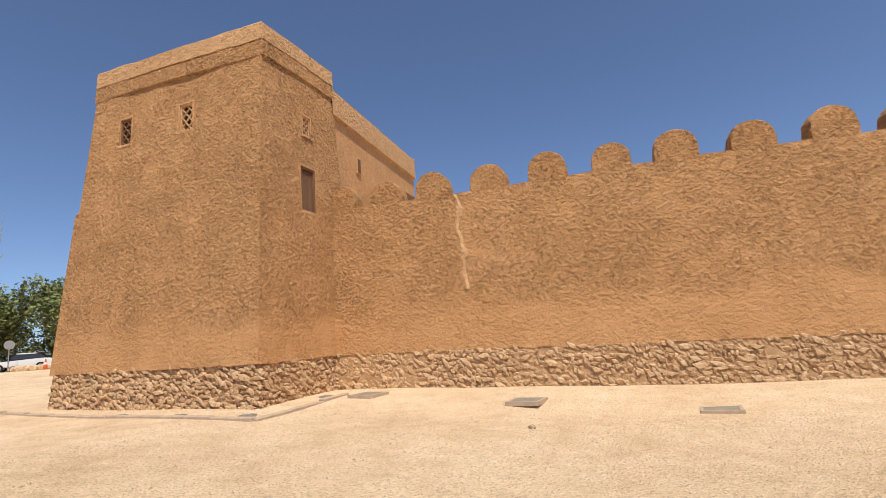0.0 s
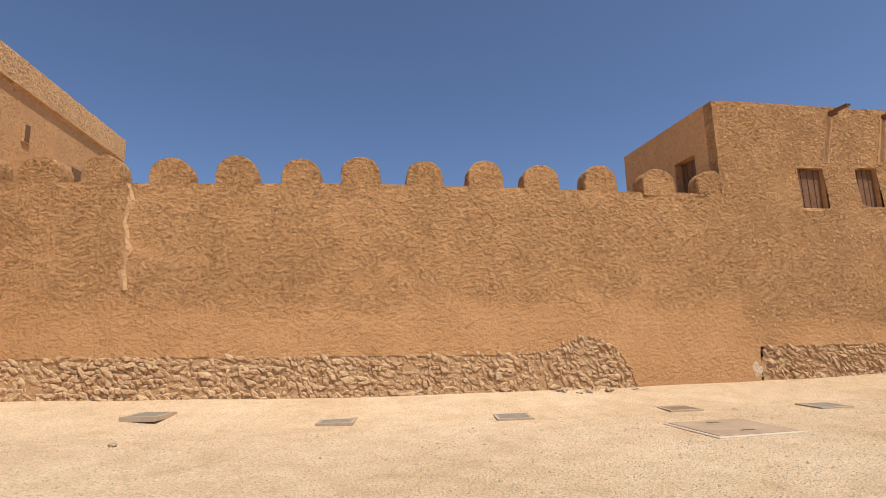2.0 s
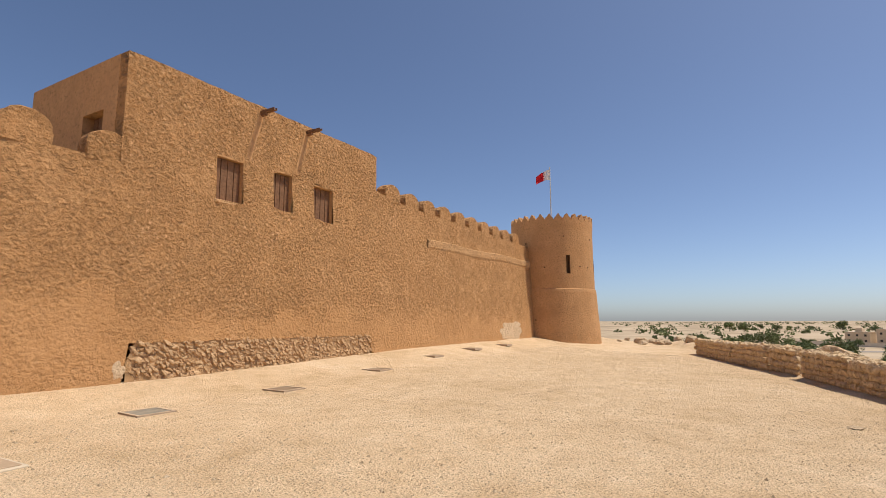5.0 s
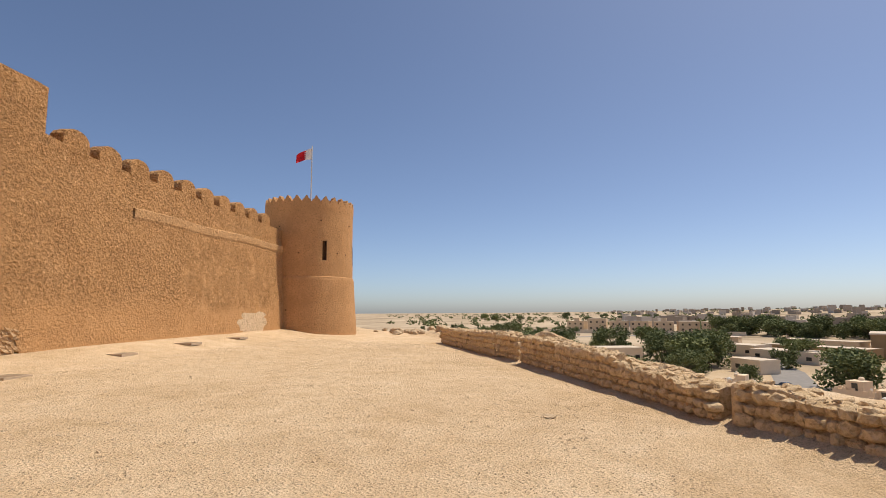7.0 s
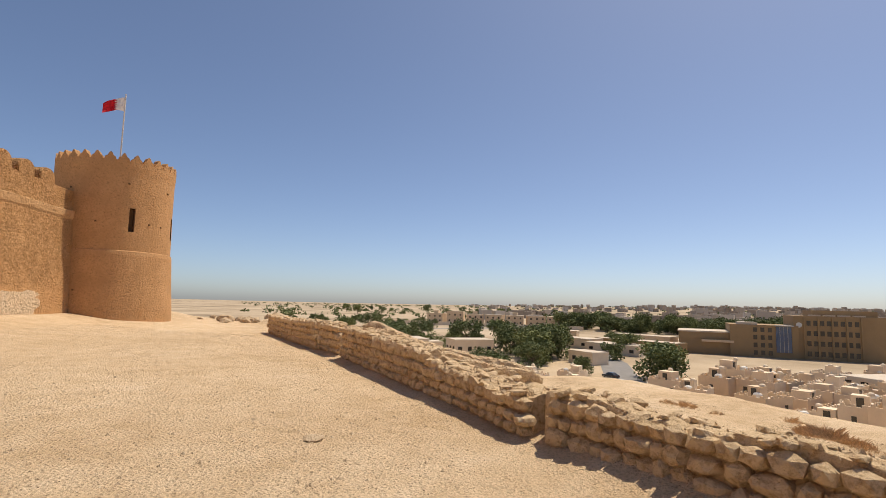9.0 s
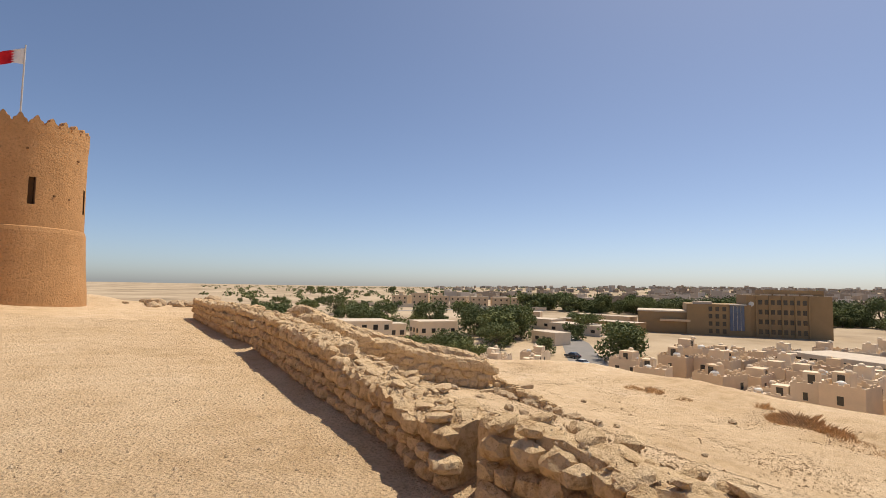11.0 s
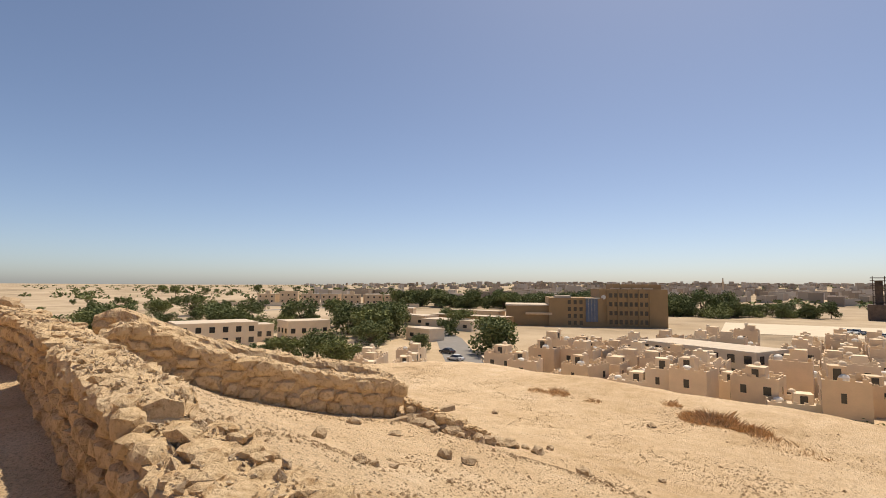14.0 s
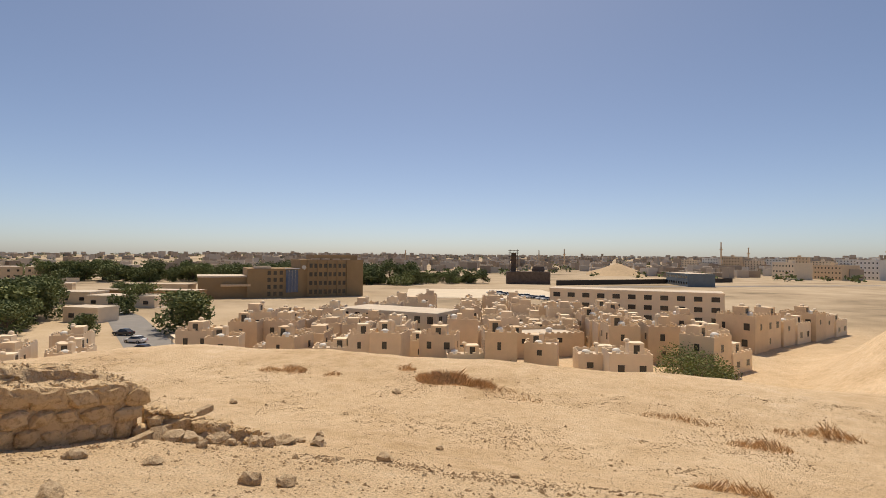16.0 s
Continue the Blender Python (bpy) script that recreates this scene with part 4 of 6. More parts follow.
def rubble_wall(name, pts, height, thick, label, stone_l=0.3, stone_h=0.2, faces=(1,), top_stones=True, seed=1, sink=0.25, cap=298, coping=0.0, chips=150):
    """A mortared field-stone wall along pts; height(f) gives its top over the ground."""
    rng = random.Random(seed)
    wall = thing(name, label, "stone wall")
    P = [Vector(p) for p in pts]
    segs = [(a, b, (b - a).length) for a, b in zip(P, P[1:])]
    total = sum(s[2] for s in segs)

    def at(d):
        for a, b, l in segs:
            if d <= l or b is P[-1]:
                t = (b - a).normalized()
                return a + t * min(d, l), t
            d -= l

    def top(d):
        p, t = at(d)
        return ground_low(p) + height(d / total) + 0.04 * noise.noise((d * 1.9, seed, 0)) + 0.035 * noise.noise((d * 6, seed, 2))

    def ground_low(p):
        n = Vector((0.2714, -0.9625))
        return min(wide_ground(p.x - n.x * 1.1, p.y - n.y * 1.1), wide_ground(p.x, p.y) + 0.0)

    def end(d):
        """1 along the wall, less at its crumbled ends."""
        return 0.62 + 0.38 * max(0.0, min(1.0, min(d, total - d) / 0.22)) ** 0.6

    n = max(4, int(total / 0.12))
    bm = bmesh.new()
    rows = [[] for _ in range(9)]
    for k in range(n + 1):
        d = total * k / n
        p, t = at(min(d, total - 1e-4))
        s = Vector((-t.y, t.x))
        lo, hi = ground_low(p) - sink, top(d)
        for r, (off, z) in enumerate(((0.5, lo), (0.485, lo + (hi - lo) * 0.5), (0.45, hi - 0.05), (0.38, hi), (0, hi + 0.03), (-0.38, hi), (-0.45, hi - 0.05), (-0.485, lo + (hi - lo) * 0.5), (-0.5, lo))):
            w = 0.03 * noise.noise((d * 2.2, r * 1.7, seed))
            q = p + s * (off * thick * (0.86 if coping else 0.7) * end(d) + w)
            rows[r].append((q.x, q.y, z + 0.03 * noise.noise((d * 5, r * 3.3, seed + 4))))
    vs = sheet(bm, rows)
    for e in (0, -1):
        ring = [row[e] for row in vs]
        bm.faces.new(ring if e else ring[::-1])
    bmesh.ops.recalc_face_normals(bm, faces=bm.faces)
    part("mortar_core", bm, M_WALL_STONE, wall, "dusty earth mortar between the stones")
    if coping:
        # a rough mortared capping, ragged along its lower edges
        bm = bmesh.new()
        n2 = max(4, int(total / 0.04))
        prof = [(0.46, -1.0), (0.51, -0.7), (0.52, -0.4), (0.5, -0.1)] + [(0.45 - 0.09 * k, 0.02 + 0.1 * math.sin(math.pi * k / 10)) for k in range(11)] + [(-0.5, -0.1), (-0.52, -0.4), (-0.51, -0.7), (-0.46, -1.0)]
        rows2 = [[] for _ in prof]
        for k in range(n2 + 1):
            d = total * k / n2
            p, t = at(min(d, total - 1e-4))
            s = Vector((-t.y, t.x))
            hi = top(d)
            for r, (off, dz) in enumerate(prof):
                rag = 1 + 0.9 * noise.noise((d * 3.6, seed, r // 9)) if dz < -0.3 else 1
                w = 0.035 * noise.noise((d * 3.1, r * 0.9, seed)) + 0.035 * noise.noise((d * 11, r * 0.8, seed))
                q = p + s * (off * thick * end(d) + w) + t * 0.05 * noise.noise((d * 5, r * 0.6, seed + 9))
                crumb = noise.noise((d * 7, r * 0.55, seed + 4)) + 0.9 * noise.noise((d * 17, r * 1.1, seed))
                rows2[r].append((q.x, q.y, hi - 0.25 * (1 - end(d)) * (dz > -0.5) + coping * dz * rag + 0.028 * crumb))
        vs2 = sheet(bm, rows2)
        for e in (0, -1):
            ring = [row[e] for row in vs2]
            bm.faces.new(ring if e else ring[::-1])
        bmesh.ops.recalc_face_normals(bm, faces=bm.faces)
        part("coping", bm, M_COPING, wall, "rough mortared top of the wall")
    made = 0
    for side in faces:
        z = 0.02
        while True:
            d = rng.uniform(0, stone_l)
            any_put = False
            hrow = stone_h * rng.uniform(0.85, 1.2)
            while d < total:
                L = stone_l * rng.uniform(0.65, 1.35)
                p, t = at(min(d + L / 2, total - 1e-3))
                s = Vector((-t.y, t.x)) * side
                hi = top(min(d + L / 2, total)) - ground_low(p)
                if z + hrow * 0.55 < hi and made < cap - 70 * top_stones:
                    h = min(hrow * rng.uniform(0.85, 1.1), hi - z + 0.06)
                    q = p + s * (thick * 0.5 - 0.055 + rng.uniform(-0.025, 0.02))
                    ang = math.atan2(t.y, t.x) + rng.choice((0, math.pi)) + rng.uniform(-0.12, 0.12)
                    m = Matrix.Translation((q.x, q.y, ground_low(p) + z + h / 2)) @ Matrix.Rotation(ang, 4, "Z") @ Matrix.Rotation(rng.uniform(-0.12, 0.12), 4, "Y") @ Matrix.Diagonal((L * 1.04, 0.2 * rng.uniform(0.8, 1.15), h * 1.05, 1))
                    piece("stone", rng.choice(STONES), wall, m)
                    made += 1
                    any_put = True
                d += L
            z += hrow * 0.96
            if not any_put or z > 1.5:
                break
    if top_stones:
        d = 0.1
        while d < total and made < cap:
            L = rng.uniform(0.09, 0.22)
            p, t = at(min(d, total - 1e-3))
            s = Vector((-t.y, t.x))
            q = p + s * rng.uniform(-0.4, 0.4) * thick
            m = Matrix.Translation((q.x, q.y, top(d) + rng.uniform(-0.01, 0.035))) @ Euler((rng.uniform(-0.3, 0.3), rng.uniform(-0.3, 0.3), rng.uniform(0, 6))).to_matrix().to_4x4() @ Matrix.Diagonal((L, L * rng.uniform(0.55, 0.9), L * rng.uniform(0.3, 0.55), 1))
            piece("stone", rng.choice(STONES), wall, m)
            made += 1
            d += max(L * 0.3, total / 66)
    # crumbs of stone and mortar strewn along the top
    verts, faces = [], []
    for _ in range(int(total * chips)):
        d = rng.uniform(0.03, total - 0.03)
        p, t = at(d)
        q = p + Vector((-t.y, t.x)) * rng.triangular(-0.5, 0.5, 0) * thick * end(d)
        r = rng.uniform(0.008, 0.022) * (1.8 if rng.random() < 0.12 else 1)
        c = Vector((q.x, q.y, top(d) + rng.uniform(-0.005, 0.03)))
        b = len(verts)
        e = Euler((rng.uniform(0, 6), rng.uniform(0, 6), rng.uniform(0, 6))).to_matrix()
        for v in ((1.2, 0, 0), (-1.2, 0.2, 0), (0, 0.9, 0.1), (0.1, -0.9, 0), (0, 0.1, 0.6), (0.1, 0, -0.6)):
            verts.append(tuple(c + e @ Vector(v) * r))
        faces += [tuple(b + i for i in f) for f in ((0, 2, 4), (2, 1, 4), (1, 3, 4), (3, 0, 4), (2, 0, 5), (1, 2, 5), (3, 1, 5), (0, 3, 5))]
    if verts:
        me = bpy.data.meshes.new("crumbs")
        me.from_pydata(verts, [], faces)
        me.materials.append(M_CRUMB)
        ob = new("crumbs", me)
        ob.parent = wall
        tagged(ob, kind="stuff")
    return wall


T_A = 0.48
rubble_wall("stone_wall", [(25.4, -1.15), (22.7, -1.92), (20.09, -2.65)], lambda f: 0.80 - 0.12 * f, T_A, "low field-stone boundary wall with a mortared top beside the gravel terrace", 0.23, 0.16, (-1,), True, 3, coping=0.13, chips=240)
rubble_wall("stone_wall", [(20.09, -2.7), (18.7, -3.09), (17.5, -3.36), (17.15, -3.44)], lambda f: 0.55 - 0.12 * f, 0.54, "broken low stretch of field-stone boundary wall with loose top stones", 0.21, 0.15, (-1, 1), True, 4, coping=0.1, chips=260)
rubble_wall("stone_wall", [(17.05, -3.5), (16.25, -3.92), (15.4, -4.22), (13.6, -5.0), (11.0, -6.4)], lambda f: 0.52 + 0.03 * math.sin(f * 20), 0.5, "low dry wall of large rounded field stones", 0.22, 0.165, (-1,), True, 5, chips=60)
rubble_wall("stone_wall", [(35.7, 2.4), (31.5, 1.0), (27.7, -0.3)], lambda f: 0.72 + 0.1 * f, 0.45, "far stretch of low field-stone boundary wall on the terrace edge", 0.34, 0.2, (-1,), True, 6, cap=150, coping=0.16)
rubble_wall("stone_wall", [(27.6, -0.35), (26.7, -0.75), (25.95, -1.0)], lambda f: 0.8, 0.4, "short cross piece of low field-stone wall", 0.3, 0.2, (-1,), True, 7)
# the double wall that runs down the hill
rubble_wall("stone_wall", [(26.0, -1.7), (25.8, -3.4), (25.7, -6.3)], lambda f: 0.62 + 0.08 * f, 0.42, "ruined field-stone wall running down the dusty hillside", 0.3, 0.2, (-1, 1), False, 8, coping=0.2)
rubble_wall("stone_wall", [(27.0, -1.5), (26.8, -3.4), (26.6, -6.6)], lambda f: 0.78 + 0.06 * f, 0.42, "outer ruined field-stone wall with an earthen top", 0.36, 0.24, (-1,), False, 9, coping=0.22)
rubble_wall("stone_wall", [(25.65, -6.4), (25.4, -7.1), (25.1, -7.8)], lambda f: 0.42 - 0.22 * f, 0.4, "collapsed end of a ruined field-stone wall", 0.26, 0.17, (-1, 1), True, 10)

plank = thing("timber_beam", "weathered timber beam lying against the ruined wall", "beam", (25.4, -6.6, wide_ground(25.4, -6.6) + 0.2), -70)
part("beam", boxed(-0.9, -0.05, -0.05, 0.9, 0.05, 0.05, bevel=0.01), M_ROCK, plank)

# ---- loose rocks on the hillside ----
ROCKS = [rock_mesh("rock", 300 + k, 0.7, 0.4, 2, 0.15) for k in range(8)]
for me in ROCKS:
    me.materials.append(M_ROCK)


def rock(x, y, s, seed, label="loose weathered limestone rock on dusty ground"):
    rng = random.Random(seed)
    ob = new("rock", ROCKS[seed % len(ROCKS)])
    ob.matrix_basis = Matrix.Translation((x, y, ground_z(x, y) + s * 0.16)) @ Euler((rng.uniform(-0.3, 0.3), rng.uniform(-0.3, 0.3), rng.uniform(0, 6))).to_matrix().to_4x4() @ Matrix.Diagonal((s, s * rng.uniform(0.65, 0.95), s * rng.uniform(0.7, 1.1), 1))
    return tagged(ob, label, "rock", group="rocks on the hillside")


for k, (x, y, s) in enumerate(((22.9, -4.2, 0.34), (24.74, -5.2, 0.32), (22.75, -5.75, 0.32), (22.5, -5.95, 0.28), (25.68, -9.72, 0.34), (23.2, -8.4, 0.34), (27.67, -14.95, 0.46), (21.3, -4.3, 0.16), (21.6, -4.6, 0.14), (24.05, -5.6, 0.26), (21.1, -4.1, 0.2), (23.6, -10.6, 0.24), (21.4, -8.8, 0.2), (26.66, -9.35, 0.24), (19.6, -6.8, 0.2), (24.4, -6.4, 0.2), (29.8, -11.0, 0.34), (18.6, -9.6, 0.24))):
    rock(x, y, s * 0.7, k)
rng = random.Random(21)
for k in range(46):
    f = rng.random()
    x, y = 25.5 - 0.5 * f + rng.uniform(-0.5, 0.4), -6.5 - 1.9 * f + rng.uniform(-0.55, 0.35)
    rock(x, y, rng.uniform(0.1, 0.32), 30 + k, "rubble stone fallen from the ruined wall")
for k in range(16):
    rock(43.0 + rng.uniform(0, 5), 6.0 + rng.uniform(-3, 2), rng.uniform(0.3, 0.9), 90 + k, "weathered limestone rock at the terrace edge")
tagged(new("pebble", ROCKS[2]), "small dark stone lying on pale gravel", "pebble").matrix_basis = Matrix.Translation((0.35, 8.35, ground_z(0.35, 8.35) + 0.02)) @ Matrix.Diagonal((0.11, 0.09, 0.09, 1))
flat = new("flat_stone", ROCKS[5])
flat.matrix_basis = Matrix.Translation((17.14, -0.96, ground_z(17.14, -0.96) + 0.01)) @ Matrix.Diagonal((0.32, 0.2, 0.06, 1))
tagged(flat, "flat pale stone lying on the gravel", "stone")


def gravel(name, label, n, place, size, seed, mat):
    """Countless chips of stone, joined."""
    rng = random.Random(seed)
    verts, faces = [], []
    shape = [Vector(v) for v in ((1, 0, 0), (-0.5, 0.85, 0), (-0.5, -0.85, 0), (0.1, 0.05, 0.75), (0.5, 0.7, 0.15))]
    quads = ((0, 4, 3), (4, 1, 3), (1, 2, 3), (2, 0, 3))
    for _ in range(n):
        x, y = place(rng)
        s = size * rng.uniform(0.5, 1.0) * (2.2 if rng.random() < 0.04 else 1)
        z = ground_z(x, y) - 0.1 * s
        a = rng.uniform(0, 6.28)
        c, d = math.cos(a) * s, math.sin(a) * s
        b = len(verts)
        k = rng.uniform(0.55, 1.1)
        for v in shape:
            verts.append((x + v.x * c - v.y * d * k, y + v.x * d + v.y * c * k, z + v.z * s))
        faces += [tuple(b + i for i in f) for f in quads]
    me = bpy.data.meshes.new(name)
    me.from_pydata(verts, [], faces)
    me.materials.append(mat)
    tagged(new(name, me), label, "gravel", kind="stuff")


M_ROCKCHIP = stone_mat("brown_stone_chips", (0.30, 0.19, 0.10), (0.62, 0.46, 0.29), (0.7, 0.62, 0.55), island=True)
M_CHIP = stone_mat("stone_chips", (0.40, 0.275, 0.155), (0.80, 0.64, 0.45), (0.7, 0.62, 0.55), island=True)


def near_terrace(r):
    x = r.uniform(-6, 34)
    return x, r.uniform(-2.3 + 0.02 * x, 9.5) if x < 16 else r.uniform(max(-2.6, -1.9 + 0.28 * (x - 21)), 9)


def on_hill(r):
    s, u = r.uniform(0.45, 1) ** 2 * 20 - 3.6, r.uniform(-15, 17)
    return 20.15 + 0.9625 * u + 0.2714 * s, -2.86 + 0.2714 * u - 0.9625 * s


gravel("gravel", "small stone chips strewn over the terrace", 48000, near_terrace, 0.018, 1, M_CHIP)


def in_drifts(r):
    while True:
        x, y = on_hill(r)
        if noise.noise((x * 0.45, y * 0.45, 2.0)) + 0.5 * noise.noise((x * 1.6, y * 1.6, 5.0)) > r.uniform(-0.1, 0.6):
            return x, y


gravel("hillside_gravel", "broken stone chips strewn over the hillside", 46000, on_hill, 0.017, 2, M_CHIP)
gravel("hillside_gravel", "coarser stone chips lying in drifts on the hillside", 24000, in_drifts, 0.029, 5, M_ROCKCHIP)


# ---- dry shrubs on the hillside ----
M_DRY = plain("dry_brown_stems", (0.62, 0.41, 0.22), 0.9, vary=0.4, scale=9, bump=0)
M_DRYGREEN = plain("grey_green_leaves", (0.16, 0.15, 0.07), 0.9, vary=0.4, scale=9, bump=0)


def shrub(x, y, rx, ry, h, seed, n=420, rz=0.0, mat=None):
    rng = random.Random(seed)
    ob = thing("dry_shrub", "low dry brown desert shrub on dusty ground", "shrub", (x, y, 0), group="desert shrubs")
    verts, faces = [], []
    c, s = math.cos(rz), math.sin(rz)
    for _ in range(n):
        a, r = rng.uniform(0, 6.28), math.sqrt(rng.random())
        px, py = r * rx * math.cos(a), r * ry * math.sin(a)
        px, py = px * c - py * s, px * s + py * c
        hh = h * (1.1 - 0.7 * r) * rng.uniform(0.4, 1.1) * (0.7 + 0.6 * noise.noise((px * 1.3, py * 1.3, seed)))
        z = ground_z(x + px, y + py) - 0.02
        lean = Vector((rng.uniform(-1, 1), rng.uniform(-1, 1), 0)) * hh * 0.9
        w = Vector((math.cos(a), math.sin(a), 0)) * rng.uniform(0.003, 0.011)
        b = len(verts)
        p = Vector((px, py, z))
        verts += [p - w, p + w, p + lean * 0.6 + Vector((0, 0, hh * 0.7)) + w, p + lean + Vector((0, 0, hh))]
        faces += [(b, b + 1, b + 2), (b, b + 2, b + 3)]
    me = bpy.data.meshes.new("dry_growth")
    me.from_pydata([tuple(v) for v in verts], [], faces)
    me.materials.append(mat or M_DRY)
    stems = new("dry_growth", me)
    stems.parent = ob
    tagged(stems, kind="stuff")
    return ob


shrub(27.2, -16.8, 0.95, 0.6, 0.6, 1, 2600, math.atan2(0.1, -1))
shrub(26.0, -16.9, 0.6, 0.45, 0.42, 12, 900)
shrub(25.2, -16.6, 0.6, 0.5, 0.3, 13, 260)
shrub(24.2, -16.1, 0.7, 0.5, 0.22, 2, 160)
shrub(29.1, -17.6, 0.35, 0.3, 0.4, 3, 200)
shrub(32.9, -14.9, 0.45, 0.35, 0.32, 4, 300)
shrub(32.3, -15.4, 0.5, 0.4, 0.38, 5, 350)
shrub(30.8, -15.6, 0.35, 0.3, 0.22, 6, 200)
shrub(20.3, -16.5, 0.9, 0.5, 0.25, 7, 450)
shrub(18.6, -14.8, 0.6, 0.45, 0.35, 8, 420)
shrub(17.5, -16.7, 0.9, 0.4, 0.4, 9, 500)
shrub(19.0, -10.5, 0.5, 0.35, 0.3, 10, 350)
shrub(8.6, 11.1, 0.3, 0.12, 0.3, 11, 60)


# a small pale block set in the footing, and fallen plaster lumps below it
plate = thing("marker_block", "small pale square block set in the stone footing", "block", (6.6, face_y(6.6, 0.5) - 0.075, 0.5))
part("block", boxed(-0.07, -0.02, 0, 0.07, 0.1, 0.15, bevel=0.01), M_COPING, plate)
rng = random.Random(8)
for k in range(12):
    x = 7.8 + 1.9 * rng.random()
    y = wall_y(x) - rng.uniform(0.12, 0.5)
    lump = new("fallen_stone", ROCKS[k % 8])
    s = rng.uniform(0.06, 0.2)
    lump.matrix_basis = Matrix.Translation((x, y, ground_z(x, y) + s * 0.2)) @ Matrix.Rotation(rng.uniform(0, 6), 4, "Z") @ Matrix.Diagonal((s, s * 0.8, s * 0.7, 1))
    tagged(lump, "stone fallen from the fort wall's footing", "stone", group="stones fallen from the footing")


# ---- trees ----
M_BARK = plain("grey_brown_bark", (0.13, 0.095, 0.06), 0.9, vary=0.3, scale=8, bump=0.02)


def leaf_mat(name, a, b):
    m = material(name, 0.75, spec=0.2)
    n = Nodes(m)
    n.color(n.mix(n.rnd(True), a, b))
    return m


M_LEAF = leaf_mat("dusty_green_leaves", (0.11, 0.135, 0.045), (0.25, 0.265, 0.10))
M_LEAF_DARK = leaf_mat("deep_green_leaves", (0.085, 0.11, 0.04), (0.19, 0.21, 0.085))


def leaf_cloud(rng, blobs, n, size):
    """Loose sprays of small leaves gathered in uneven clumps."""
    verts, faces = [], []
    vol = [b[3] * b[4] * b[5] for b in blobs]
    for bl, v in zip(blobs, vol):
        for _ in range(max(8, int(n * v / sum(vol)))):
            d = Vector((rng.gauss(0, 1), rng.gauss(0, 1), rng.gauss(0, 1))).normalized()
            r = rng.uniform(0.45, 1.08)
            p = Vector((bl[0] + d.x * bl[3] * r, bl[1] + d.y * bl[4] * r, bl[2] + d.z * bl[5] * r))
            u = Vector((rng.gauss(0, 1), rng.gauss(0, 1), rng.gauss(0, 0.6))).normalized() * size * rng.uniform(0.5, 1.3)
            w = u.cross(Vector((rng.gauss(0, 1), rng.gauss(0, 1), rng.gauss(0, 1)))).normalized() * size * rng.uniform(0.3, 0.7)
            b = len(verts)
            verts += [p - u, p - u * 0.2 + w, p + u, p - u * 0.2 - w]
            faces += [(b, b + 1, b + 2), (b, b + 2, b + 3)]
    return [tuple(v) for v in verts], faces


def tree_master(seed, h, spread, n=1500, size=0.28, mat=None, label="bushy dusty green tree with a forked trunk", low=0.35, weeping=False):
    rng = random.Random(seed)
    t = thing("tree", label, "tree", (0, 0, 0), group="trees")
    bm = bmesh.new()
    rod(bm, (0, 0, -0.3), (0.1, 0.05, h * 0.4), h * 0.03, h * 0.02, 7)
    blobs = []
    for k in range(12):
        a = k * 2.4 + rng.uniform(-0.4, 0.4)
        r = spread * rng.uniform(0.2, 0.68)
        z = h * rng.uniform(low, 0.84)
        tip = Vector((math.cos(a) * r, math.sin(a) * r, z))
        rod(bm, (0.1, 0.05, h * rng.uniform(0.22, 0.4)), tip, h * 0.014, h * 0.005, 5)
        s = spread * rng.uniform(0.26, 0.46)
        blobs.append((tip.x, tip.y, tip.z, s, s, s * (1.25 if weeping else 0.8)))
    part("trunk", bm, M_BARK, t)
    v, f = leaf_cloud(rng, blobs, n, size)
    me = bpy.data.meshes.new("crown")
    me.from_pydata(v, [], f)
    me.materials.append(mat or M_LEAF)
    new("crown", me).parent = t
    return t


FAR_TREES = [tree_master(700 + k, 7.0 + (k % 3), 5.2 + 0.6 * (k % 4), 1900, 0.42, M_LEAF if k % 2 else M_LEAF_DARK, low=0.16) for k in range(5)]
for k, t in enumerate(FAR_TREES):
    t.location = ((153.0, -47.0, PLAIN), (129.5, -67.5, PLAIN), (176.0, -60.0, PLAIN), (198.0, -24.0, PLAIN), (205.0, 12.0, PLAIN))[k]


def plant(x, y, seed, s=1.0, z=PLAIN, grove=False):
    # the white houses stand clear of the trees behind them
    if not grove and 98 < x < 188 and -46 < y < 4:
        return None
    rng = random.Random(seed)
    sx = s * rng.uniform(0.9, 1.15)
    src = FAR_TREES[seed % 5]
    t = copy_thing(src, pose(x, y, z, 0, 0, rng.uniform(0, 360)))
    t.scale = (sx, sx, s * rng.uniform(0.85, 1.15))
    return t


rng = random.Random(11)
for k, (x, y, s) in enumerate(((122, -63, 1.15), (147, -28, 1.1), (143, -33, 0.9), (139, -26, 0.9), (150, -40, 1.0), (156, -45, 1.1), (163, -49, 1.2), (168, -55, 1.0), (172, -44, 0.9), (178, -22, 0.8), (181, -38, 1.0), (186, -30, 0.9), (190, -48, 1.1), (196, -62, 1.2), (205, -70, 1.1), (200, -40, 0.9), (212, -52, 1.1), (176, -8, 0.8), (183, 2, 1.0), (190, 10, 1.1), (195, -4, 0.9), (202, 20, 1.0), (211, 17, 1.1), (218, 8, 1.0), (226, 22, 1.0), (232, 2, 0.9), (222, -14, 1.0), (238, -25, 1.0), (228, -38, 0.9), (246, -8, 0.9), (262, 16, 1.0), (280, 6, 1.1), (300, -8, 1.1), (312, -14, 1.2), (322, 4, 0.8), (168, -74, 0.9), (186, -86, 0.9), (216, -96, 0.8), (135, -18, 0.9), (141, -12, 1.0), (129, -33, 0.8), (134, -40, 0.7), (120, -30, 0.9), (126, -22, 0.9), (110, -20, 0.9), (133, -50, 0.6))):
    plant(x, y, 20 + k, s)
